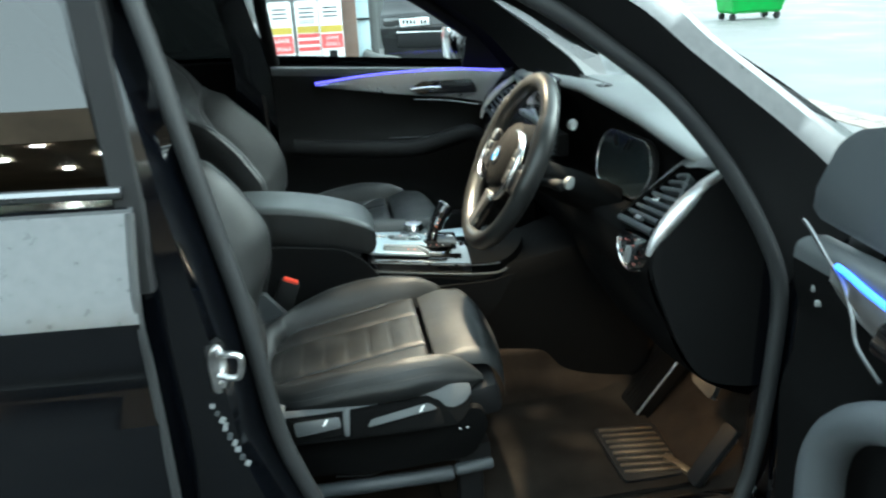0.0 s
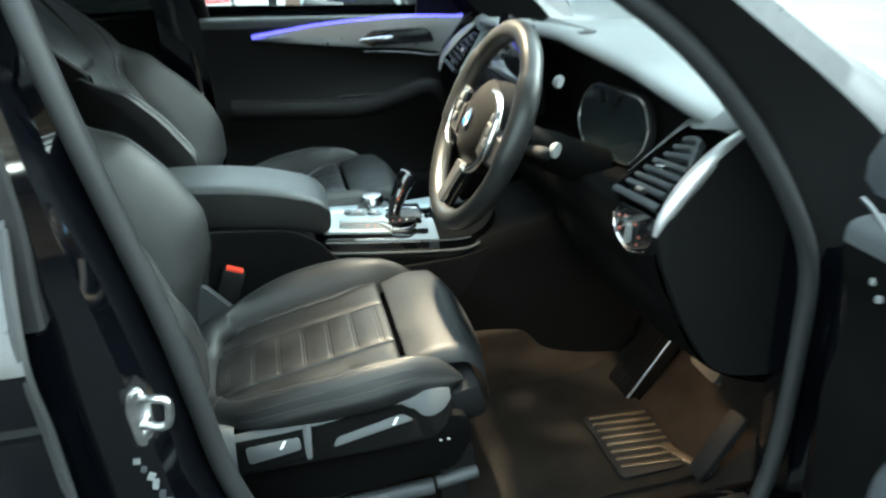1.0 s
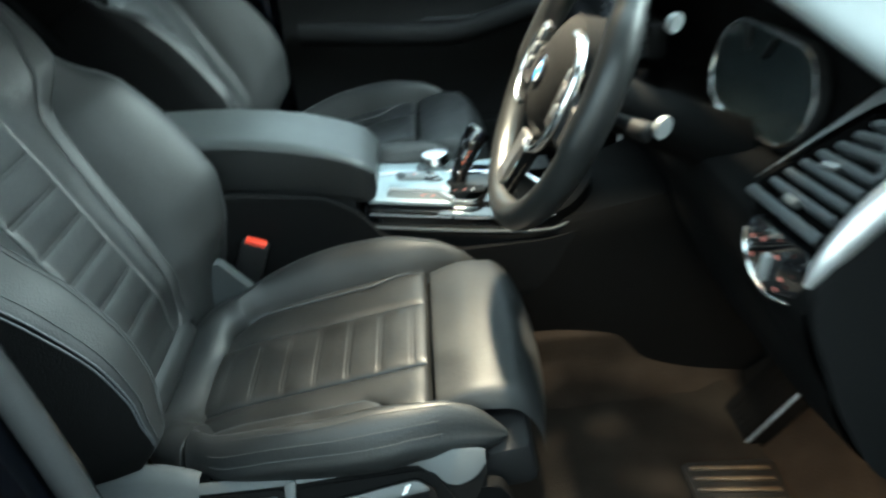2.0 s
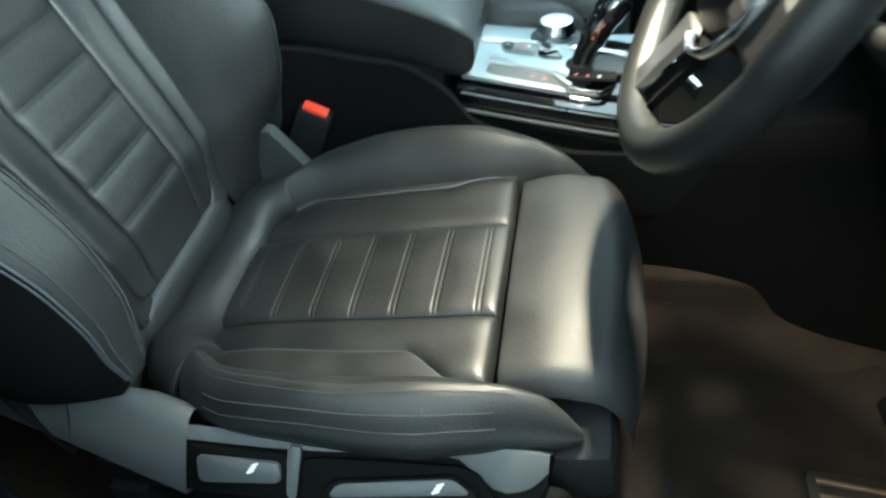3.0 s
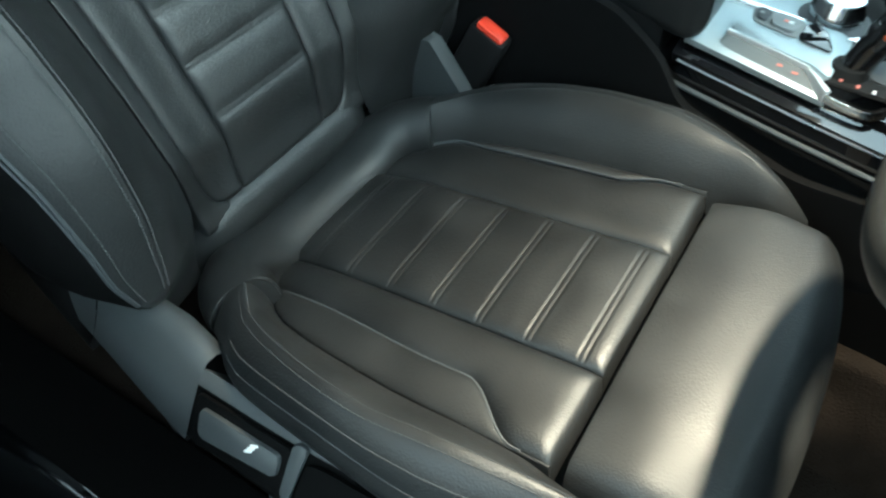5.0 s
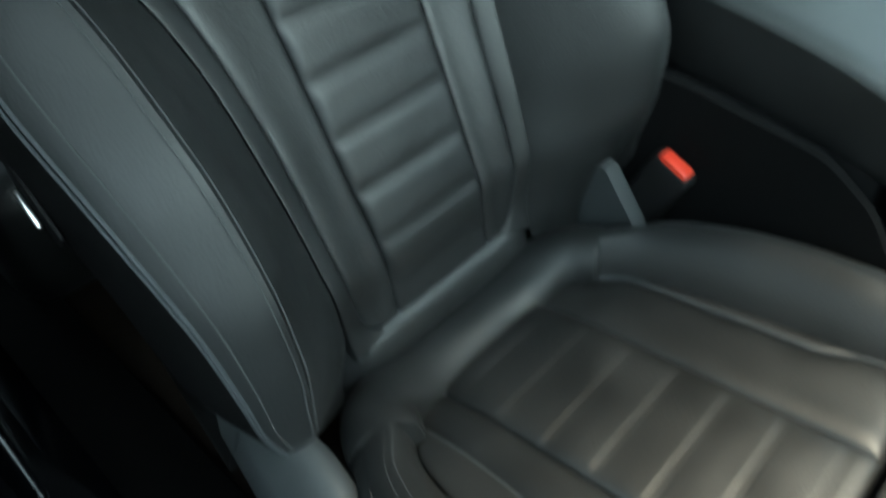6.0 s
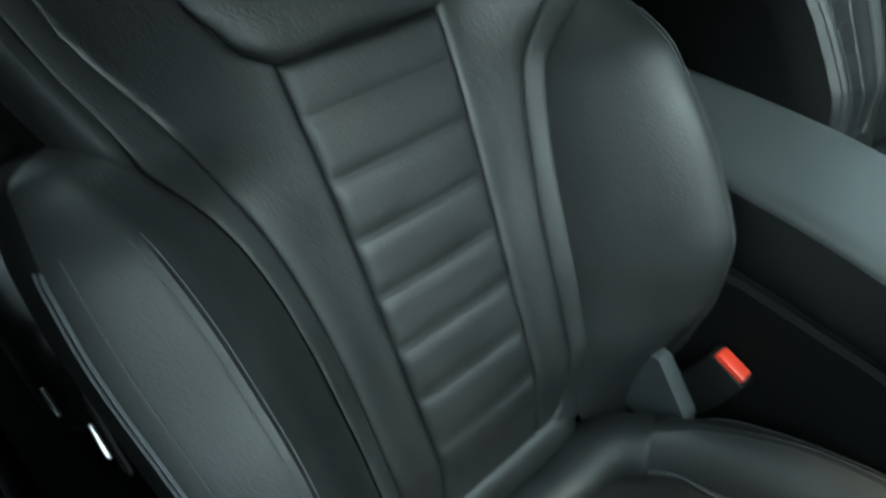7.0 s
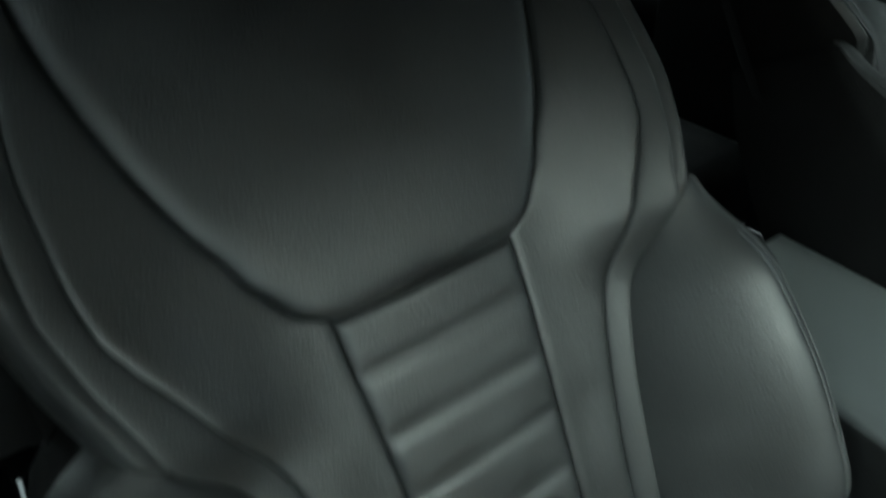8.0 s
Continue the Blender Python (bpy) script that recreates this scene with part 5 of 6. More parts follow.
part("heel_pad", slab(rounded([(0.728, -0.590), (0.728, -0.390), (0.876, -0.398), (0.860, -0.590)], 0.012), 0.005, Matrix.Translation((0, 0, 0.412)), 0.002), PLASTIC, floor_mat)
HEEL = material("scuffed_brown_rubber", (0.048, 0.036, 0.023), 0.42, blotch=0.45, blotch_scale=30, grain=0.2, grain_scale=300)
for i in range(8):
    part("heel_rib", box((0.125, 0.008, 0.006), Matrix.Translation((0.800, -0.412 - 0.0225 * i, 0.419)) @ pose(0, 0, 0, 0, 0, -6), 0.0025), HEEL, floor_mat)
part("mat_clip", box((0.02, 0.09, 0.010), Matrix.Translation((0.862, -0.565, 0.417)) @ pose(0, 0, 0, 0, 0, 24), 0.003), HEEL, floor_mat)

# ---- car body ----
car = thing("car_body", (0.0, 0.0, 0.30), "black estate car body with the driver's doorway open", "car")


def side_skin(x0, x1, sgn, prof, n=12):
    rows = []
    for i in range(n + 1):
        x = x0 + (x1 - x0) * i / n
        rows.append([(x, sgn * p[0], p[1]) for p in prof])
    return rows


# floor pan and firewall, with carpet
rows = []
for x, z in [(-1.0, 0.42), (-0.3, 0.40), (0.3, 0.398), (0.78, 0.398), (0.88, 0.405), (0.97, 0.47), (1.05, 0.58), (1.09, 0.75), (1.10, 1.02)]:
    rows.append([Vector((x, y, z + 0.004 * noise.noise(Vector((x * 5, y * 5, 2))))) for y in [-0.72 + 1.44 * j / 40 for j in range(41)]])
rows = [list(r) for r in zip(*[curve(c, 5) for c in zip(*rows)])]
rows.append([p + Vector((0.05, 0, 0)) for p in rows[-1]])
rows.append([Vector((1.15, p.y, 0.33)) for p in rows[-1]])
rows.append([Vector((-1.0, p.y, 0.33)) for p in rows[-1]])
part("floor_carpet", skin(rows, closed_u=True), CARPET, car, "dark brown-black carpet")
for k in (-1, 1):
    sill = [(0.70, 0.40), (0.70, 0.455), (0.73, 0.472), (0.80, 0.474), (0.83, 0.455), (0.86, 0.44), (0.92, 0.40), (0.92, 0.30), (0.86, 0.24), (0.72, 0.24)]
    part("sill", skin(side_skin(-1.1, 1.02, k, sill), closed_v=True, caps=True), PAINT, car)
    part("sill_plate", box((0.80, 0.045, 0.004), Matrix.Translation((0.48, k * 0.765, 0.476)), 0.0015), PLASTIC, car)
# added black slab stands in for the shade between seat and sill
part("sill_gap_shade", box((1.30, 0.120, 0.035), Matrix.Translation((-0.33, -0.6575, 0.432)), 0.012), BLACK_MATT, car, "black slab added for the shade beside the seat")
# rubber seal round the doorway
SEAL = [(0.30, -0.80, 0.478), (0.70, -0.80, 0.478), (0.835, -0.80, 0.49), (0.868, -0.80, 0.54), (0.885, -0.80, 0.65), (0.893, -0.80, 0.81), (0.889, -0.80, 0.935), (0.850, -0.80, 1.030), (0.778, -0.80, 1.143),
        (0.690, -0.80, 1.245), (0.603, -0.795, 1.318), (0.486, -0.785, 1.398), (0.33, -0.765, 1.475), (0.15, -0.755, 1.515), (0.0, -0.755, 1.515), (-0.049, -0.77, 1.46), (-0.033, -0.785, 1.36), (-0.008, -0.80, 1.23), (0.016, -0.80, 1.10),
        (0.034, -0.80, 1.0), (0.047, -0.80, 0.895), (0.063, -0.80, 0.77), (0.10, -0.80, 0.65), (0.15, -0.80, 0.53), (0.20, -0.80, 0.485)]
part("door_seal", tube(curve(SEAL, 6, True), 0.0135, 12, closed=True), RUBBER, car, "dull grey rubber door seal")
# A pillars: doorway flange, wet outer skin, windscreen edge, inner trim
PIL = [  # seal, flange corner, outer edge, screen edge, inner edge (x, y, z)
    [(0.902, -0.795, 0.93), (0.985, -0.86, 1.05), (1.06, -0.835, 1.085), (1.08, -0.72, 1.09), (0.93, -0.715, 1.00)],
    [(0.860, -0.795, 1.030), (0.925, -0.86, 1.128), (0.985, -0.835, 1.150), (1.02, -0.70, 1.155), (0.90, -0.70, 1.06)],
    [(0.790, -0.795, 1.145), (0.845, -0.86, 1.198), (0.895, -0.835, 1.218), (0.93, -0.69, 1.225), (0.82, -0.70, 1.15)],
    [(0.700, -0.795, 1.248), (0.762, -0.86, 1.262), (0.805, -0.835, 1.283), (0.83, -0.67, 1.295), (0.73, -0.69, 1.25)],
    [(0.615, -0.790, 1.320), (0.680, -0.855, 1.325), (0.720, -0.830, 1.345), (0.74, -0.65, 1.36), (0.64, -0.68, 1.32)],
    [(0.498, -0.780, 1.402), (0.590, -0.850, 1.395), (0.640, -0.820, 1.415), (0.64, -0.63, 1.43), (0.53, -0.66, 1.40)],
    [(0.34, -0.760, 1.480), (0.43, -0.82, 1.478), (0.47, -0.785, 1.500), (0.46, -0.61, 1.52), (0.36, -0.64, 1.47)],
    [(0.16, -0.750, 1.522), (0.20, -0.79, 1.535), (0.22, -0.74, 1.56), (0.30, -0.58, 1.575), (0.20, -0.62, 1.51)],
]
for k in (1, -1):
    flange, outer, trim = [], [], []
    for st in PIL:
        p = [Vector((a[0], a[1] * k, a[2])) for a in st]
        flange.append([p[0], p[0].lerp(p[1], 0.5) + Vector((0.0, 0.006 * k, -0.004)), p[1]])
        outer.append([p[1], p[1].lerp(p[2], 0.5) + Vector((0.006, -0.006 * k, 0.006)), p[2], p[2].lerp(p[3], 0.5) + Vector((0, 0, 0.004)), p[3]])
        trim.append([p[3] + Vector((0.0, 0, -0.004)), p[4], p[0] + Vector((0, 0.012 * k, -0.004))])
    for rws, nm, mt, lb in ((flange, "doorway_flange", PLASTIC, "black doorway flange"), (outer, "pillar_skin", None, "wet black pillar skin, paled for the sky it reflects"), (trim, "pillar_trim", DARK_TRIM, "dark grey pillar trim")):
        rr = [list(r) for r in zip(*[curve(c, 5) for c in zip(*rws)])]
        # wet outer skin gets the base with sky reflection painted in
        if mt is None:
            mt = PALED_WET_PAINT
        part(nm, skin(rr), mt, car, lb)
# windscreen, roof, headliner, bonnet
rows = []
for i in range(13):
    t = i / 12
    x0, z0 = 1.26 - 0.94 * t, 1.095 + 0.475 * t + 0.060 * math.sin(math.pi * t)
    w = 0.74 - 0.13 * t
    rows.append([(x0 - 0.13 * (abs(-1 + 2 * j / 20) ** 2.2) * (1 - 0.3 * t), -w + 2 * w * j / 20, z0) for j in range(21)])
screen = part("windscreen", skin(rows), WINDOW, car, "clear windscreen")
screen.visible_shadow = False
rows = []
for i in range(15):
    x = 0.36 - 2.3 * i / 14
    z = 1.585 + 0.055 * math.sin(min((0.36 - x) / 1.2, 1) * math.pi / 2) - 0.05 * max((-1.0 - x) / 0.9, 0)
    rows.append([(x, -0.66 + 1.32 * j / 16, z - 0.05 * abs(-1 + j / 8) ** 2.5) for j in range(17)])
part("roof", skin(rows), PAINT, car)
part("headliner", box((2.1, 1.28, 0.012), Matrix.Translation((-0.74, 0, 1.548)), 0.004), HEADLINER, car, "grey cloth headliner")
console_top = part("roof_console", box((0.18, 0.24, 0.03), Matrix.Translation((0.36, 0.0, 1.53)), 0.01), HEADLINER, car)
part("lamp_housing", box((0.11, 0.12, 0.018), Matrix.Translation((0.440, -0.165, 1.513)), 0.006), HEADLINER, console_top)
part("lamp_lens", box((0.05, 0.05, 0.004), Matrix.Translation((0.44, -0.18, 1.5025)), 0.001), LAMP_WARM, console_top)
for k in (-1, 1):
    rail = [(x, k * y, z) for x, y, z in [(0.34, 0.735, 1.505), (0.10, 0.735, 1.545), (-0.4, 0.735, 1.565), (-1.2, 0.72, 1.55), (-1.9, 0.68, 1.48)]]
    part("cant_rail", tube(curve(rail, 6), 0.055, 12, squash=0.8), PAINT, car)
rows = []
for i in range(15):
    x = 1.20 + 1.0 * i / 14
    z = 1.050 - 0.10 * (x - 1.2) - 0.10 * max((x - 1.75) / 0.45, 0) ** 2
    rows.append([(x, -0.80 + 1.60 * j / 24, z + 0.010 * math.cos((-1 + j / 12) * 1.4) - 0.05 * abs(-1 + j / 12) ** 5) for j in range(25)])
part("bonnet", skin([[(p[0], p[1], p[2] - 0.10) for p in r] for r in rows]), PAINT, car, "black bonnet")
part("cowl", box((0.14, 1.46, 0.05), Matrix.Translation((1.22, 0, 1.055)), 0.01), PLASTIC, car, "black cowl under the windscreen")
part("wiper", tube(curve([(1.24, -0.50, 1.085), (1.27, -0.20, 1.092), (1.27, 0.15, 1.092)], 6), 0.008, 8), PLASTIC, car, "black wiper arm")
SIDE = [(0.80, 1.010), (0.87, 1.005), (0.925, 0.985), (0.945, 0.94), (0.935, 0.90), (0.945, 0.75), (0.94, 0.60), (0.92, 0.45), (0.86, 0.30)]
for k in (-1, 1):
    rows = []
    for i in range(24):
        x = 1.0 + 1.25 * i / 23
        s_ = 1 - 0.10 * max((x - 1.7) / 0.55, 0) ** 2
        down = 0.075 * step((x - 1.0) / 0.2) + 0.10 * max(x - 1.2, 0) + 0.10 * max((x - 1.75) / 0.45, 0) ** 2
        rows.append([(x, k * p[0] * s_, max(p[1] - down * max((p[1] - 0.30) / 0.71, 0), (0.38 + math.sqrt(max(0.40 ** 2 - (x - 1.56) ** 2, 0)) * 0.96) if abs(x - 1.56) < 0.40 else 0.30)) for p in SIDE])
    part("front_wing", skin(rows), PAINT, car, "black front wing")
    # inner close-out between wing and cabin
    part("hinge_pillar", box((0.13, 0.10, 0.62), Matrix.Translation((0.97, k * 0.76, 0.72)), 0.02), PAINT, car)
part("nose", box((0.10, 1.60, 0.48), Matrix.Translation((2.24, 0, 0.52)), 0.05, 3), PAINT, car, "black front bumper and grille area")
# rear of the cabin: bench, bulkhead, hatch
part("rear_bench", box((0.50, 1.30, 0.22), Matrix.Translation((-0.80, 0, 0.60)), 0.05, 3), LEATHER, car, "black rear bench seat")
part("rear_bench_back", box((0.14, 1.30, 0.70), Matrix.Translation((-1.10, 0, 0.95)) @ pose(0, 0, 0, 0, -14, 0), 0.05, 3), LEATHER, car)
part("hatch", box((0.10, 1.46, 0.95), Matrix.Translation((-1.95, 0, 0.95)) @ pose(0, 0, 0, 0, 12, 0), 0.03), PAINT, car)
for k in (-1, 1):
    part("quarter_panel", skin([[(x, k * p[0], p[1]) for p in SIDE] for x in [-1.0 - 0.1 * i for i in range(11)]]), PAINT, car)
    pane = [(-1.02, 1.18), (-1.02, 1.50), (-1.75, 1.44), (-1.60, 1.20)]
    m = Matrix.Translation((0, k * 0.80, 0)) @ Matrix(((1, 0, 0, 0), (0, 0, k, 0), (0, 1, 0, 0), (0, 0, 0, 1)))
    part("quarter_window", slab(rounded(pane, 0.03), 0.004, m), PRIVACY, car, "dark tinted rear quarter window")
    for x in (1.56, -1.30):
        wm = Matrix.Translation((x, k * 0.80, 0.36)) @ pose(0, 0, 0, 90, 0, 0)
        wh = part("wheel", lathe([(0.20, -0.11), (0.34, -0.11), (0.36, -0.08), (0.36, 0.08), (0.34, 0.11), (0.24, 0.11), (0.20, 0.06)], wm), TYRE, car, "black tyre")
        part("wheel_rim", lathe([(0.235, -0.112), (0.235, 0.112), (0.05, 0.06), (0.001, 0.06)], wm), SILVER, wh)
# B pillars
for k in (1, -1):
    rows = []
    for z, xf, xr, yo, yi in [(0.47, 0.205, -0.14, -0.86, -0.768), (0.60, 0.118, -0.14, -0.885, -0.768), (0.77, 0.056, -0.14, -0.89, -0.768), (0.90, 0.040, -0.13, -0.89, -0.768), (1.05, 0.018, -0.11, -0.885, -0.768), (1.18, -0.006, -0.10, -0.868, -0.755), (1.30, -0.030, -0.11, -0.835, -0.73), (1.42, -0.057, -0.13, -0.80, -0.70), (1.53, -0.065, -0.15, -0.765, -0.64)]:
        rows.append([(xf, yi * k, z), (xf, -0.785 * k if z < 1.3 else (yi - 0.07) * k, z), (xf - 0.022, (yo + 0.05) * k, z), (xf - 0.030, yo * k, z), (xr, yo * k, z), (xr - 0.02, yi * k, z)])
    rows = [list(r) for r in zip(*[curve(c, 4) for c in zip(*rows)])]
    part("b_pillar", skin(rows, closed_v=True, caps=True), PAINT, car, "glossy black door pillar")
# striker and small grey flecks on the driver's side pillar
sm = basis((0.003, -0.886, 0.945), (0.85, 0.52, 0), (0, 0, 1))
if (sm.to_3x3() @ Vector((0, 0, 1))).y > 0:
    sm = basis((0.003, -0.886, 0.945), (-0.85, -0.52, 0), (0, 0, 1))
striker = part("striker_plate", slab(rounded([(-0.011, -0.036), (-0.014, 0.008), (-0.009, 0.030), (0.004, 0.036), (0.013, 0.014), (0.010, -0.024), (0.0, -0.040)], 0.006), 0.004, sm, 0.001), STEEL, car, "bare steel door striker plate")
part("striker_base", slab(rounded([(-0.014, -0.040), (-0.014, 0.036), (0.014, 0.036), (0.014, -0.040)], 0.006), -0.022, sm), PLASTIC, striker)
part("striker_loop", tube(curve([(0.004, -0.886, 0.962), (0.026, -0.898, 0.968), (0.038, -0.902, 0.962), (0.034, -0.902, 0.938), (0.022, -0.898, 0.932), (0.002, -0.888, 0.932)], 5), 0.0048, 10), STEEL, striker, "bright steel loop")
for z in (0.026, -0.026):
    part("striker_bolt", lathe([(0.005, 0), (0.005, 0.003), (0.001, 0.004)], sm @ Matrix.Translation((0, z, 0.004)), 12), STEEL, striker)
for j in range(9):
    a_, b_ = noise.noise(Vector((j * 1.7, 3.1, 0.2))), noise.noise(Vector((j * 2.3, 0.4, 5.2)))
    part("pillar_fleck", box((0.006 + 0.009 * abs(a_), 0.0012, 0.007 + 0.012 * abs(b_)), Matrix.Translation((-0.011 + 0.0042 * j + 0.006 * a_, -0.8915, 0.888 - 0.0125 * j + 0.004 * b_)) @ pose(0, 0, 0, 0, 18 + 50 * a_, 0)), (PALE_TIP, PLASTIC_GREY, GREY_SOFT)[j % 3], car, "small grey fleck on the pillar", smooth=False)

# ---- rear door, closed ----
rear_door = thing("rear_door", (-0.50, -0.90, 0.40), "closed black rear door with dark tinted window and wet paint", "car door")
RD = [(0.845, 1.212), (0.868, 1.195), (0.872, 1.180), (0.880, 1.172), (0.905, 1.125), (0.928, 1.080), (0.940, 1.058), (0.944, 1.046), (0.943, 1.02), (0.938, 0.985), (0.928, 0.962), (0.931, 0.945), (0.944, 0.90), (0.948, 0.75), (0.940, 0.55), (0.925, 0.46)]
rows = []
for i in range(25):
    x = -0.070 - 0.92 * i / 24
    rise_ = 0.022 * (i / 24)
    rows.append([(x, -p[0], p[1] + rise_ * (1 if p[1] > 0.9 else 0)) for p in RD])
rows.insert(0, [(p[0] - 0.012, p[1] + 0.03, p[2]) for p in rows[0]])
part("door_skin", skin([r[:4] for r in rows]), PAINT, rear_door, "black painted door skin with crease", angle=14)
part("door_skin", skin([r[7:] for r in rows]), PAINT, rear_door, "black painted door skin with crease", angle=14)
# wet shoulder: sky reflection is put into the paler base colour
part("door_shoulder", skin([r[3:8] for r in rows]), PALED_WET_PAINT, rear_door, "wet black door shoulder, paled for the sky it reflects", angle=14)
gl = []
for i in range(13):
    t = i / 12
    z = 1.195 + 0.31 * t
    gl.append([(-0.093 - 0.047 * t - (0.80 * j / 10), -(0.866 - 0.100 * t + 0.009 * math.sin(math.pi * t)), z + 0.02 * j / 10) for j in range(11)])
part("window_pane", skin(gl), PRIVACY, rear_door, "dark tinted window pane")
part("window_seal", tube(curve([(-0.080, -0.874, 1.198), (-0.5, -0.876, 1.210), (-0.98, -0.876, 1.222)], 6), 0.008, 8), TRIM_DARK, rear_door, "dull metal window trim strip")
part("window_frame", skin([[(-0.044 - 0.046 * t - a - 0.012 * (1 - step(t / 0.25)), -(0.900 - 0.122 * t) + b, 1.07 + 0.44 * t) for a, b in ((0.0, 0.03), (0.0, 0.0), (0.004, -0.004), (0.036, -0.004), (0.040, 0.0), (0.040, 0.03))] for t in [i / 12 for i in range(13)]], closed_v=True, caps=True), PLASTIC, rear_door, "satin charcoal window frame")
part("door_edge", tube(curve([(-0.074, -0.878, 1.17), (-0.072, -0.935, 1.055), (-0.070, -0.935, 0.96), (-0.068, -0.946, 0.75), (-0.09, -0.93, 0.47)], 6), 0.006, 8), RUBBER, rear_door)
left_rear = thing("rear_door", (-0.50, 0.90, 0.40), "closed black rear door on the far side of the car", "car door")
part("door_skin", skin([[(r[0], -r[1], r[2]) for r in row] for row in rows]), PAINT, left_rear, angle=14)
part("door_card", box((0.90, 0.03, 0.75), Matrix.Translation((-0.53, 0.80, 0.83)), 0.01), DARK_TRIM, left_rear)
part("window_pane", skin([[(p[0], -p[1], p[2]) for p in r] for r in gl]), PRIVACY, left_rear, "dark tinted window pane")
part("door_card", box((0.90, 0.03, 0.70), Matrix.Translation((-0.55, -0.80, 0.82)), 0.01), DARK_TRIM, rear_door)

# ---- front doors ----
HINGE = Vector((0.968, -0.90, 0.0))


def front_door(name, sgn, swing, label):
    """A front door; local d runs back from the hinge, e inwards from the panel, z up."""
    turn = Matrix.Translation((HINGE.x, HINGE.y * sgn, -0.045 if swing else 0)) @ Matrix.Rotation(radians(swing), 4, "Z") @ Matrix.Translation((-HINGE.x, -HINGE.y * sgn, 0))
    door = thing(name, turn @ Vector((0.5, -0.85 * sgn, 0.45)), label, "car door")

    def at(d, e, z):
        return turn @ Vector((0.93 - d, sgn * (-0.745 + e), z))

    def put(d0, d1, z0, z1, e0, e1, bevel=0.006):
        bm = box((d1 - d0, abs(e1 - e0), z1 - z0), None, bevel)
        bm.transform(turn @ Matrix.Translation((0.93 - (d0 + d1) / 2, sgn * (-0.745 + (e0 + e1) / 2), (z0 + z1) / 2)))
        return bm

    def belt(d):
        return 1.126 + 0.066 * (d - 0.14)

    # inner card, curved
    rows = []
    for i in range(31):
        d = 0.03 + 0.90 * i / 30
        prof = [(-0.04, belt(d) + 0.004), (-0.012, belt(d) + 0.004), (0.004, belt(d) - 0.010), (0.0, belt(d) - 0.06), (-0.012, 1.02), (-0.012, 0.95), (0.0, 0.88), (-0.012, 0.70), (0.006, 0.58), (0.0, 0.48), (-0.03, 0.46)]
        rows.append([at(d, e, z) for e, z in [(p.x, p.y) for p in curve([(a, b, 0) for a, b in prof], 3)]])
    part("door_card", skin([r[7:] for r in rows]), BLACK_MATT if swing else PLASTIC, door, "black door card")
    # top of the card in a paler grey, painting the light on it
    part("card_top_lit", skin([r[:8] for r in rows]), COVER_GREY if swing else PLASTIC_GREY, door, "top of the door card under the window, greyed as if lit")
    # outer skin
    rows = []
    for i in range(21):
        d = 0.0 + 0.97 * i / 20
        rows.append([at(d, 0.745 - p[0] + 0.0, p[1] - 0.07 + 0.07 * min(d / 0.9, 1) if p[1] > 0.9 else p[1]) for p in RD])
    part("door_skin", skin(rows), PAINT, door, "black painted door skin", angle=14)
    for d in (0.0, 0.955):
        part("door_end", put(d, d + 0.03, 0.46, 1.10, -0.19, -0.02, 0.008), PAINT, door)
    # silver trim wedge with the light guide above it
    if swing:
        up = [(0.128, 1.118), (0.165, 1.117), (0.233, 1.110), (0.45, 1.100), (0.60, 1.095), (0.79, 1.09)]
        dn = [(0.150, 1.088), (0.200, 1.074), (0.300, 1.062), (0.45, 1.050), (0.60, 1.060), (0.79, 1.08)]
        edge = ((0.058, 1.157), (0.079, 1.150), (0.122, 1.128), (0.165, 1.107), (0.191, 1.078), (0.21, 1.047), (0.26, 1.027))
        arm = [(0.46, 0.035, 1.055), (0.38, 0.048, 1.045), (0.31, 0.050, 1.012), (0.262, 0.050, 0.968), (0.240, 0.050, 0.920), (0.236, 0.048, 0.86), (0.236, 0.040, 0.76), (0.24, 0.015, 0.60)]
        thick = 0.029
    else:
        edge = ((0.075, 1.15), (0.135, 1.120), (0.205, 1.045), (0.225, 1.016), (0.34, 1.036), (0.46, 1.048))
        arm = [(0.235, 0.0, 0.62), (0.200, 0.035, 0.76), (0.215, 0.050, 0.86), (0.270, 0.052, 0.925), (0.38, 0.050, 0.905), (0.48, 0.048, 0.885), (0.65, 0.045, 0.895), (0.88, 0.030, 0.915)]
        thick = 0.030
        up = [(0.135, 1.128), (0.165, 1.124), (0.30, 1.136), (0.45, 1.138), (0.60, 1.134), (0.79, 1.118)]
        dn = [(0.215, 1.022), (0.245, 1.030), (0.34, 1.048), (0.45, 1.060), (0.60, 1.082), (0.79, 1.112)]
    uc, dc = curve([(a, b, 0) for a, b in up], 6), curve([(a, b, 0) for a, b in dn], 6)
    rows = []
    for p, q in zip(uc, dc):
        rows.append([at(p.x, -0.012, p.y), at(p.x, 0.008, p.y), at((p.x + q.x) / 2, 0.014, (p.y + q.y) / 2), at(q.x, 0.008, q.y), at(q.x, -0.012, q.y)])
    part("silver_panel", skin(rows, caps=True), SILVER, door, "brushed silver door trim")
    part("light_guide", tube([at(p.x, 0.009, p.y + 0.005) for p in uc[3:]], 0.0045 if swing else 0.0034, 8), LED_VIOLET if sgn < 0 else LED_BLUE, door, "glowing blue light strip")
    part("trim_edge", tube(curve([at(a, 0.012, b) for a, b in edge], 5), 0.0026 if swing else 0.0024, 8), TRIM_DARK, door, "satin silver trim edge")
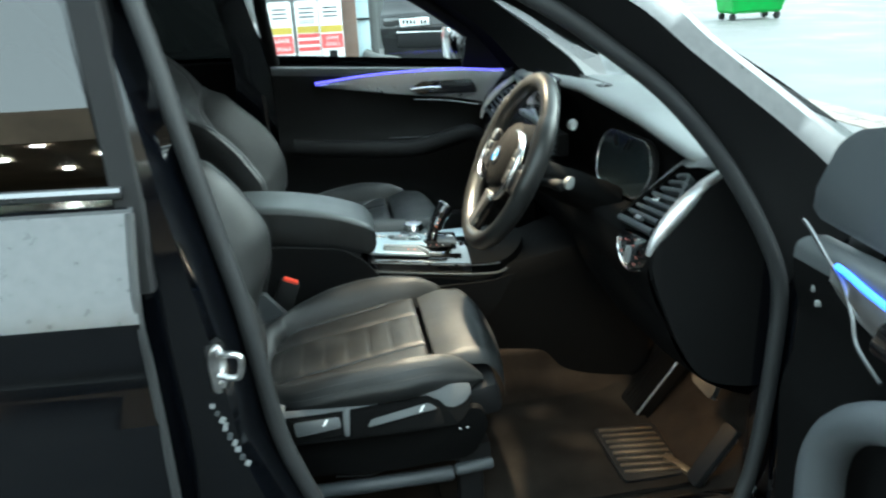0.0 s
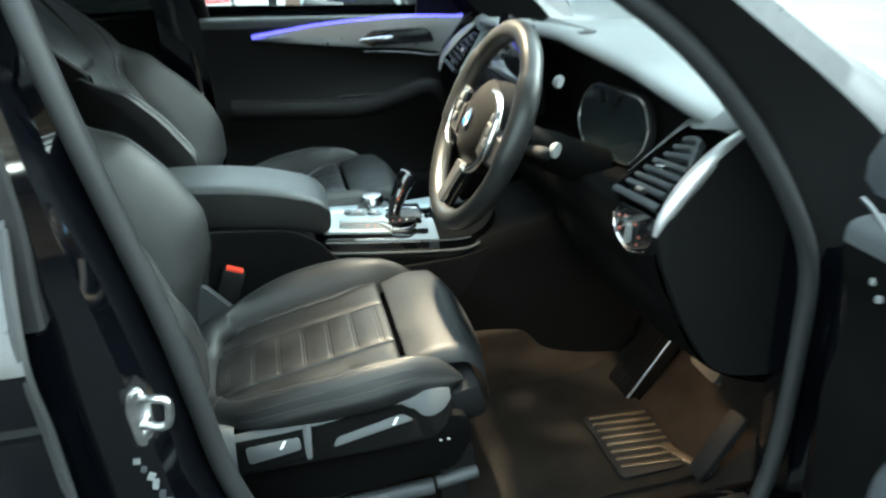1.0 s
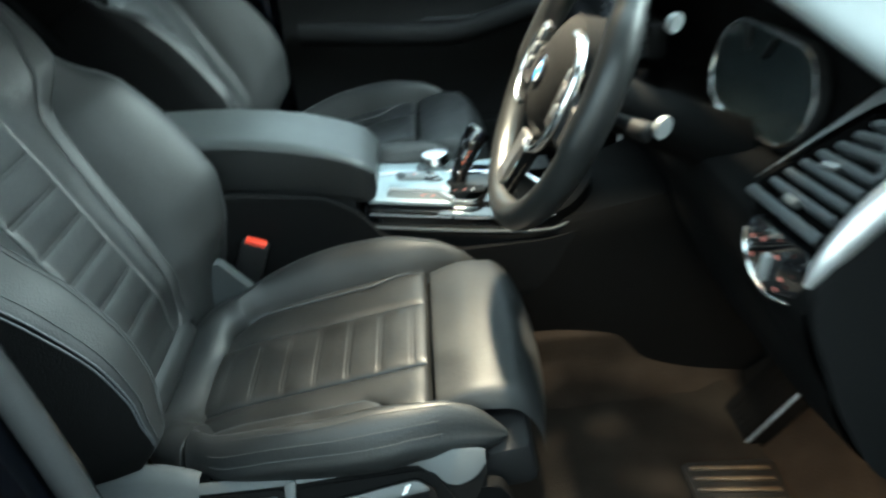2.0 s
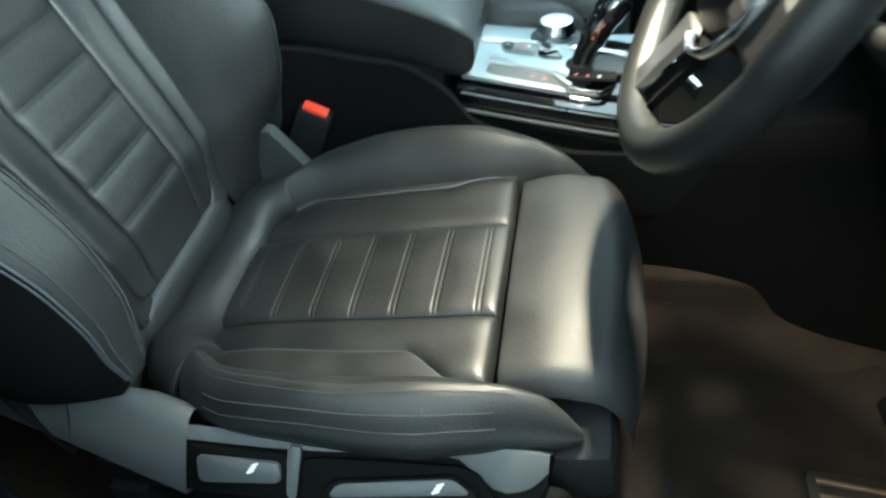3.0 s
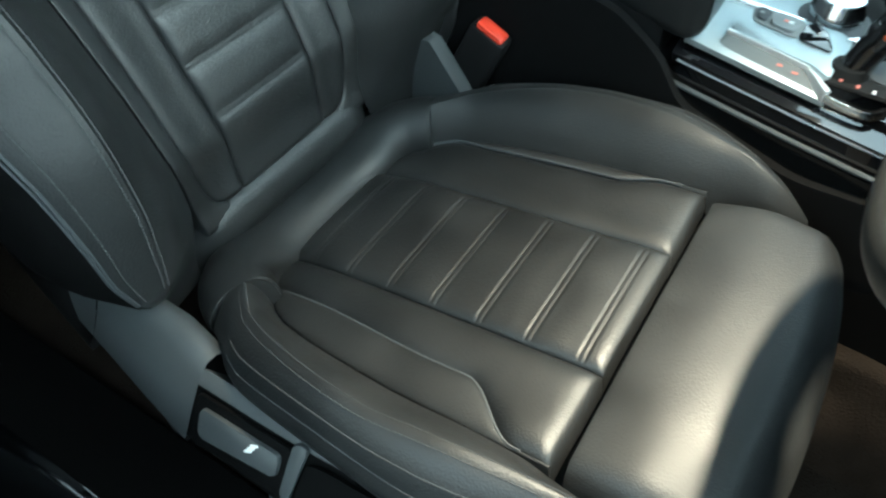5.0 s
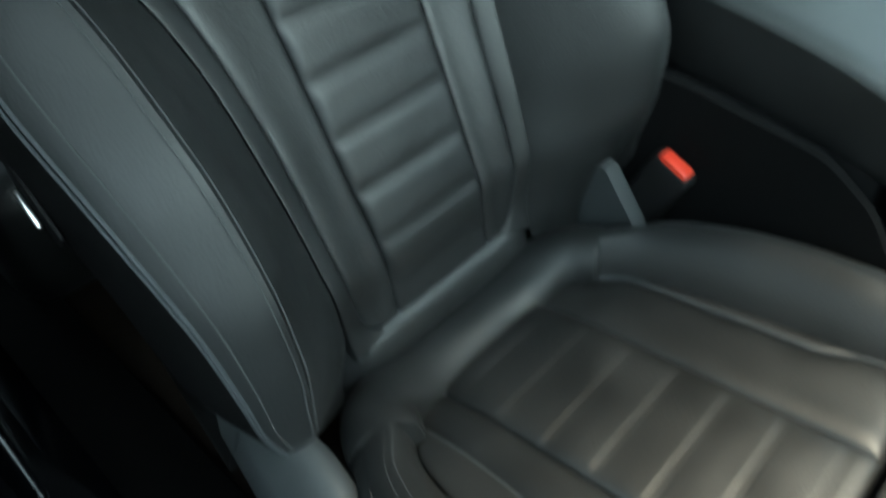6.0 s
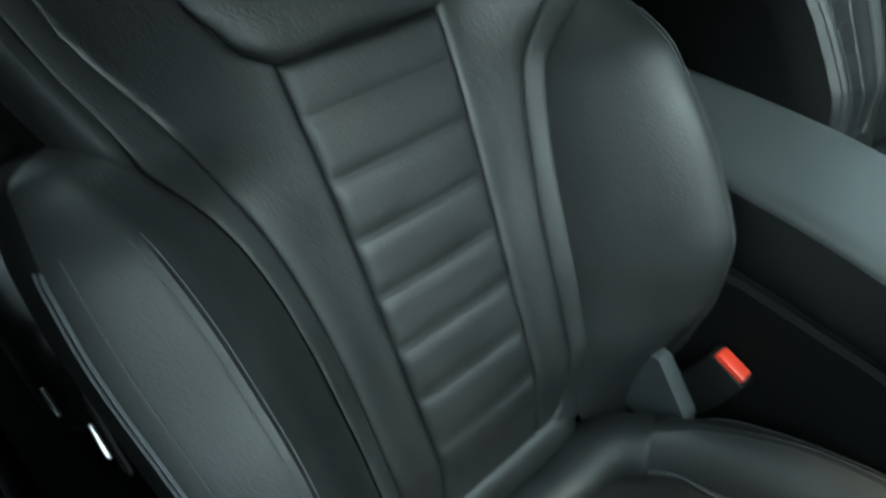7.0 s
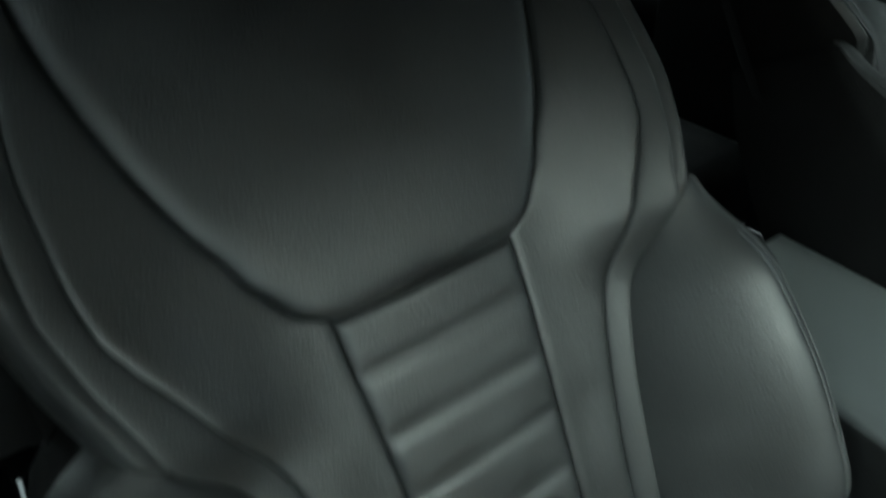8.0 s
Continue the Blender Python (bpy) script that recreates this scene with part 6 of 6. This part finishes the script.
    part("handle_cup", slab(rounded([(0.235, 1.058), (0.255, 1.105), (0.43, 1.108), (0.475, 1.085), (0.44, 1.062)], 0.012), 0.006, turn @ Matrix.Translation((0.93, sgn * (-0.745 + 0.013), 0)) @ Matrix(((-1, 0, 0, 0), (0, 0, sgn, 0), (0, 1, 0, 0), (0, 0, 0, 1))), 0.002), GLOSS_BLACK, door, "black handle recess")
    part("inner_handle", tube(curve([at(0.37, 0.024, 1.083), at(0.42, 0.028, 1.085), at(0.47, 0.024, 1.083)], 5), 0.0075, 10), CHROME, door, "chrome inner door handle")
    # armrest sweeping down to the pocket
    path = curve([at(*p) for p in arm], 6)
    part("door_armrest", tube(path, thick, 16, squash=0.8), PLASTIC if sgn < 0 else PLASTIC_GREY, door, "padded door armrest")
    part("armrest_line", tube([at(0.42, 0.072, 0.928), at(0.56, 0.070, 0.932)], 0.0014, 6), PLASTIC_GREY, door)
    part("map_pocket", put(0.22, 0.86, 0.50, 0.64, -0.005, 0.05, 0.02), PLASTIC, door, "black door pocket")
    part("speaker_grille", lathe([(0.036, 0.0), (0.036, 0.008), (0.03, 0.012), (0.001, 0.012)], turn @ Matrix.Translation((0.93 - (0.315 if swing else 0.225), sgn * -0.745, 0.865 if swing else 0.70)) @ pose(0, 0, 0, -90 * sgn, 0, 0)), PLASTIC_GREY, door, "round speaker grille")
    for j in range(2):
        part("memory_key", put(0.082 + 0.012 * j, 0.087 + 0.012 * j, 1.064 - 0.016 * j, 1.073 - 0.016 * j, -0.02, 0.004, 0.002), GREY_SOFT, door)
    # window and frame
    rows = []
    for i in range(9):
        t = i / 8
        rows.append([at(0.20 + 0.46 * t + (0.73 - 0.48 * t) * j / 8, -0.085 - (-0.09) * t, belt(0.5) + 0.36 * t) for j in range(9)])
    pane = part("window_pane", skin(rows), WINDOW, door, "clear side window")
    pane.visible_shadow = False
    fr_ = [at(0.06, -0.075, 1.11), at(0.16, -0.065, 1.185), at(0.30, -0.045, 1.29), at(0.45, -0.02, 1.39), at(0.60, 0.0, 1.46), at(0.78, 0.01, 1.50), at(0.945, 0.01, 1.515)]
    part("window_frame", tube(curve(fr_, 6), 0.022, 10), RUBBER if sgn > 0 else PLASTIC, door, "black window frame")
    part("rear_frame", tube([at(0.945, 0.01, 1.51), at(0.94, -0.03, 1.36), at(0.925, -0.08, 1.17)], 0.022, 10), PLASTIC, door)
    sail = [(0.0, 1.142), (-0.012, 1.165), (0.010, 1.206), (0.035, 1.250), (0.075, 1.277), (0.135, 1.292), (0.25, 1.30), (0.29, 1.142)] if swing else [(0.07, 1.10), (0.28, 1.135), (0.26, 1.25), (0.20, 1.215)]
    part("sail_panel", slab(rounded(sail, 0.015), 0.02, turn @ Matrix.Translation((0.93, sgn * (-0.745 - 0.055), 0)) @ Matrix(((-1, 0, 0, 0), (0, 0, sgn, 0), (0, 1, 0, 0), (0, 0, 0, 1))), 0.005), PLASTIC_GREY if sgn > 0 else PLASTIC, door, "dark grey mirror sail panel")
    # outside mirror
    mir = part("door_mirror", tube(curve([at(0.20, -0.14, 1.16), at(0.20, -0.20, 1.19), at(0.20, -0.30, 1.205), at(0.20, -0.37, 1.20)], 4), [0.02, 0.025, 0.03, 0.05, 0.075, 0.082, 0.085, 0.085, 0.083, 0.078, 0.07, 0.06, 0.03], 16), PAINT, door, "black outside mirror")
    part("mirror_glass", slab(rounded([(-0.085, -0.055), (-0.085, 0.055), (0.085, 0.06), (0.085, -0.05)], 0.03), 0.004, basis(at(0.292, -0.28, 1.205), at(0, 1, 0) - at(0, 0, 0), (0, 0, 1)), 0.001), CHROME, mir, "mirror glass")
    return door


front_door("driver_door", 1, 84, "driver's door swung wide open, black card with silver trim and blue light strip")
front_door("passenger_door", -1, 0, "closed passenger door, black card with silver trim and blue light strip")

# ---- yard and buildings ----
rows = [[(x, y, 0.0) for y in (-400, -40, -12, -4, 4, 12, 40, 400)] for x in (-400, -40, -12, -4, 4, 12, 40, 400)]
single("ground", skin(rows), CONCRETE, "pale wet concrete yard reaching the distance", "ground", "structure")
SETT = material("tan_setts", (0.17, 0.14, 0.115), 0.6, grain=0.3, grain_scale=50, blotch=0.35, blotch_scale=3.0)
rng = random.Random(5)
strip_ = thing("paving_strip", (5.2, 5.0, 0), "row of worn tan setts across the wet yard", "paving", kind="structure")
for i in range(40):
    for j in range(2):
        part("sett", box((0.225, 0.30, 0.05), Matrix.Translation((4.93 + 0.08 * i * 0.3 / 3 + 0.235 * j + 0.008 * rng.random(), 1.5 + 0.315 * i + 0.15 * j, -0.016 + 0.004 * rng.random())) @ pose(0, 0, 0, 0, 0, 2 * rng.random() - 1), 0.006, 1), SETT, strip_, smooth=False)
single("wall_far", box((0.4, 60, 5.0), Matrix.Translation((26, 22, 2.5)) @ pose(0, 0, 0, 0, 0, -35)), WALL_GREY, "long grey rendered wall across the yard", "wall", "structure")
# forecourt canopy behind the camera
canopy = thing("canopy_building", (-2, -11, 0), "dark brown canopy building with lit downlights", "building")
part("soffit", box((26, 9, 0.5), Matrix.Translation((-4, -12.0, 3.93))), BROWN_CLAD, canopy, smooth=False)
part("fascia", box((26, 0.12, 0.7), Matrix.Translation((-4, -7.45, 3.83))), BROWN_CLAD, canopy, smooth=False)
part("back_wall", box((26, 0.3, 3.69), Matrix.Translation((-4, -16.3, 1.845))), BROWN_CLAD, canopy, smooth=False)
for i in range(5):
    part("column", box((0.35, 0.35, 3.69), Matrix.Translation((-14 + 5.2 * i, -7.8, 1.845)), 0.02), BROWN_CLAD, canopy)
for i in range(8):
    for j in range(3):
        lx, ly = -7.5 + 1.15 * i + 0.45 * j, -8.1 - 0.85 * j
        part("downlight", lathe([(0.07, 0.0), (0.07, 0.02), (0.06, 0.03), (0.001, 0.03)], Matrix.Translation((lx, ly, 3.65)), 16), LAMP_WHITE, canopy)
# unseen ground added dark, so that the door paint reflects black
tarmac = single("pavement", box((30, 16.2, 0.02), Matrix.Translation((-9, -9.3, 0.0))), material("dark_apron", (0.03, 0.03, 0.03), 0.8, spec=0.15, grain=0.5, grain_scale=80, blotch=0.2, blotch_scale=1.5), "unseen dark apron, added to darken the reflections in the doors", "pavement", "structure")

# wheelie bin by the far wall
bin_ = thing("wheelie_bin", (11.9, 18.3, 0), "bright green four-wheeled waste bin", "bin")
rows = []
for z, w in ((0.18, 0.48), (0.25, 0.52), (1.05, 0.62), (1.10, 0.66), (1.12, 0.66)):
    rows.append([(11.9 + sx * w * 1.4, 18.3 + sy * w * 0.8, z) for sx, sy in ((-1, -1), (1, -1), (1, 1), (-1, 1))])
part("bin_body", skin(rows, closed_v=True, caps=True), BIN_GREEN, bin_, smooth=False)
part("bin_lid", box((1.96, 1.12, 0.16), Matrix.Translation((11.9, 18.3, 1.20)), 0.06), BIN_GREEN, bin_)
for sx in (-0.65, 0.65):
    for sy in (-0.3, 0.3):
        part("bin_wheel", lathe([(0.09, -0.03), (0.09, 0.03), (0.001, 0.03)], Matrix.Translation((11.9 + sx, 18.3 + sy, 0.09)) @ pose(0, 0, 0, 90, 0, 0)), TYRE, bin_)


def words(text, size, m, mat, parent, name="lettering"):
    c = bpy.data.curves.new(name, "FONT")
    c.body, c.size, c.align_x, c.align_y, c.extrude = text, size, "CENTER", "CENTER", 0.0005
    tmp = bpy.data.objects.new("tmp", c)
    scene.collection.objects.link(tmp)
    bpy.context.view_layer.update()
    data = bpy.data.meshes.new_from_object(tmp.evaluated_get(bpy.context.evaluated_depsgraph_get()))
    bpy.data.objects.remove(tmp)
    bm = bmesh.new()
    bm.from_mesh(data)
    bpy.data.meshes.remove(data)
    bm.transform(m)
    return part(name, bm, mat, parent, "", smooth=False)


def price_board(x, y, kind):
    """A tall printed board on a foot, facing the car."""
    b = thing("price_board", (x, y, 0), "tall white printed sales board with gold band and red panels", "sign board", "price boards")
    m = Matrix.Translation((x, y, 0)) @ pose(0, 0, 0, 90, 0, 0)
    part("board", slab(rounded([(-0.085, 0.60), (-0.085, 1.33), (0.085, 1.33), (0.085, 0.60)], 0.02), 0.012, m, 0.002), BOARD_WHITE, b)
    part("foot", box((0.20, 0.25, 0.03), Matrix.Translation((x, y, 0.015)), 0.005), STEEL, b)
    part("post", box((0.04, 0.012, 0.60), Matrix.Translation((x, y - 0.004, 0.315))), STEEL, b)
    f = m @ Matrix.Translation((0, 0, 0.0135))

    def band(z0, z1, mat, w=0.160, name="printed_band"):
        part(name, box((w, z1 - z0, 0.001), f @ Matrix.Translation((0, (z0 + z1) / 2, 0))), mat, b, smooth=False)
    band(1.10, 1.15, BOARD_GOLD)
    f2 = f @ Matrix.Translation((0, 0, 0.001))
    if kind == 0:
        band(0.96, 1.09, BOARD_RED)
        words("LEASE", 0.042, f2 @ Matrix.Translation((0, 1.055, 0)), BOARD_WHITE, b)
        words("DEALS", 0.042, f2 @ Matrix.Translation((0, 0.995, 0)), BOARD_WHITE, b)
    elif kind == 1:
        words("LEASE", 0.042, f2 @ Matrix.Translation((0, 1.18, 0)), PLASTIC, b)
        for i in range(3):
            band(1.065 - 0.048 * i, 1.095 - 0.048 * i, BOARD_RED)
    else:
        band(0.985, 1.09, BOARD_RED)
        words("LEASE", 0.036, f2 @ Matrix.Translation((0, 1.06, 0)), BOARD_WHITE, b)
        words("DEALS", 0.036, f2 @ Matrix.Translation((0, 1.015, 0)), BOARD_WHITE, b)
        band(0.92, 0.97, PLASTIC, 0.06)
    for i in range(3):
        band(1.21 + 0.03 * i, 1.222 + 0.03 * i, PLASTIC_GREY, 0.11)


for i, x in enumerate((-0.135, 0.060, 0.235)):
    price_board(x, 4.0 + 0.05 * (i % 2), i)
post = single("timber_post", box((0.11, 0.11, 2.6), Matrix.Translation((0.375, 4.1, 1.3)), 0.01), BARK, "square brown weathered timber post", "post")
frame_ = thing("door_frame", (0.50, 4.3, 0), "pale blue metal door frame", "frame")
part("jamb", box((0.10, 0.08, 2.4), Matrix.Translation((0.485, 4.3, 1.2)), 0.01), PALE_BLUE, frame_)
part("jamb", box((0.05, 0.08, 2.4), Matrix.Translation((0.575, 4.3, 1.2)), 0.01), WALL_GREY, frame_)
part("hinge", box((0.11, 0.02, 0.015), Matrix.Translation((0.485, 4.255, 1.17))), PLASTIC, frame_)
part("threshold", tube(curve([(0.485, 4.25, 0.90), (0.565, 4.2, 0.86), (0.735, 4.15, 0.83)], 5), 0.05, 10), WALL_GREY, frame_)

# dark car parked beyond
parked = thing("parked_car", (1.85, 10.8, 0), "black parked car with a white number plate", "car")
PC = [(0.70, 0.25), (0.70, 0.45), (0.80, 0.62), (0.82, 0.80), (0.76, 0.98), (0.60, 1.08), (0.40, 1.45), (0.20, 1.55), (-1.6, 1.55), (-2.6, 1.0), (-2.6, 0.25)]
rows = []
for i in range(13):
    k = -1 + 2 * i / 12
    e = 1 - 0.12 * abs(k) ** 4
    rows.append([(1.84 + 0.92 * k, 10.6 - p[0] * e, p[1] * (1 - 0.03 * abs(k) ** 3)) for p in PC])
part("body", skin(rows, caps=True), PAINT, parked, angle=30)
plate = part("number_plate", box((0.46, 0.012, 0.11), Matrix.Translation((1.52, 9.765, 0.85)) @ pose(0, 0, 0, 0, -3, 0), 0.003), BOARD_WHITE, parked, "white number plate")
for i in range(7):
    if i != 4:
        part("plate_bar", box((0.035, 0.002, 0.06), Matrix.Translation((1.35 + 0.057 * i, 9.757, 0.85))), PLASTIC, plate, smooth=False)
part("grille_bar", box((0.9, 0.02, 0.02), Matrix.Translation((1.67, 9.775, 0.70)), 0.004), CHROME, parked)
part("grille", box((1.0, 0.02, 0.20), Matrix.Translation((1.72, 9.785, 0.58)), 0.02), PLASTIC, parked)
for x in (0.92, 2.3):
    part("headlight", box((0.28, 0.05, 0.14), Matrix.Translation((x + 0.22, 9.82, 0.86)), 0.04), GLOSS_BLACK, parked)
for x in (0.85, 2.4):
    part("wheel", lathe([(0.2, -0.1), (0.33, -0.1), (0.34, 0.1), (0.2, 0.1), (0.001, 0.05)], Matrix.Translation((x + 0.22, 10.55, 0.34)) @ pose(0, 0, 0, 0, 90, 0)), TYRE, parked)
parked.matrix_basis = Matrix.Translation((1.6, 9.77, 0)) @ pose(0, 0, 0, 0, 0, -24) @ Matrix.Translation((-1.6, -9.77, 0)) @ parked.matrix_basis
single("wall_showroom", box((40, 0.3, 4.0), Matrix.Translation((-12.0, 16.0, 2.0))), WALL_GREY, "grey building wall beyond the parked cars", "wall", "structure")
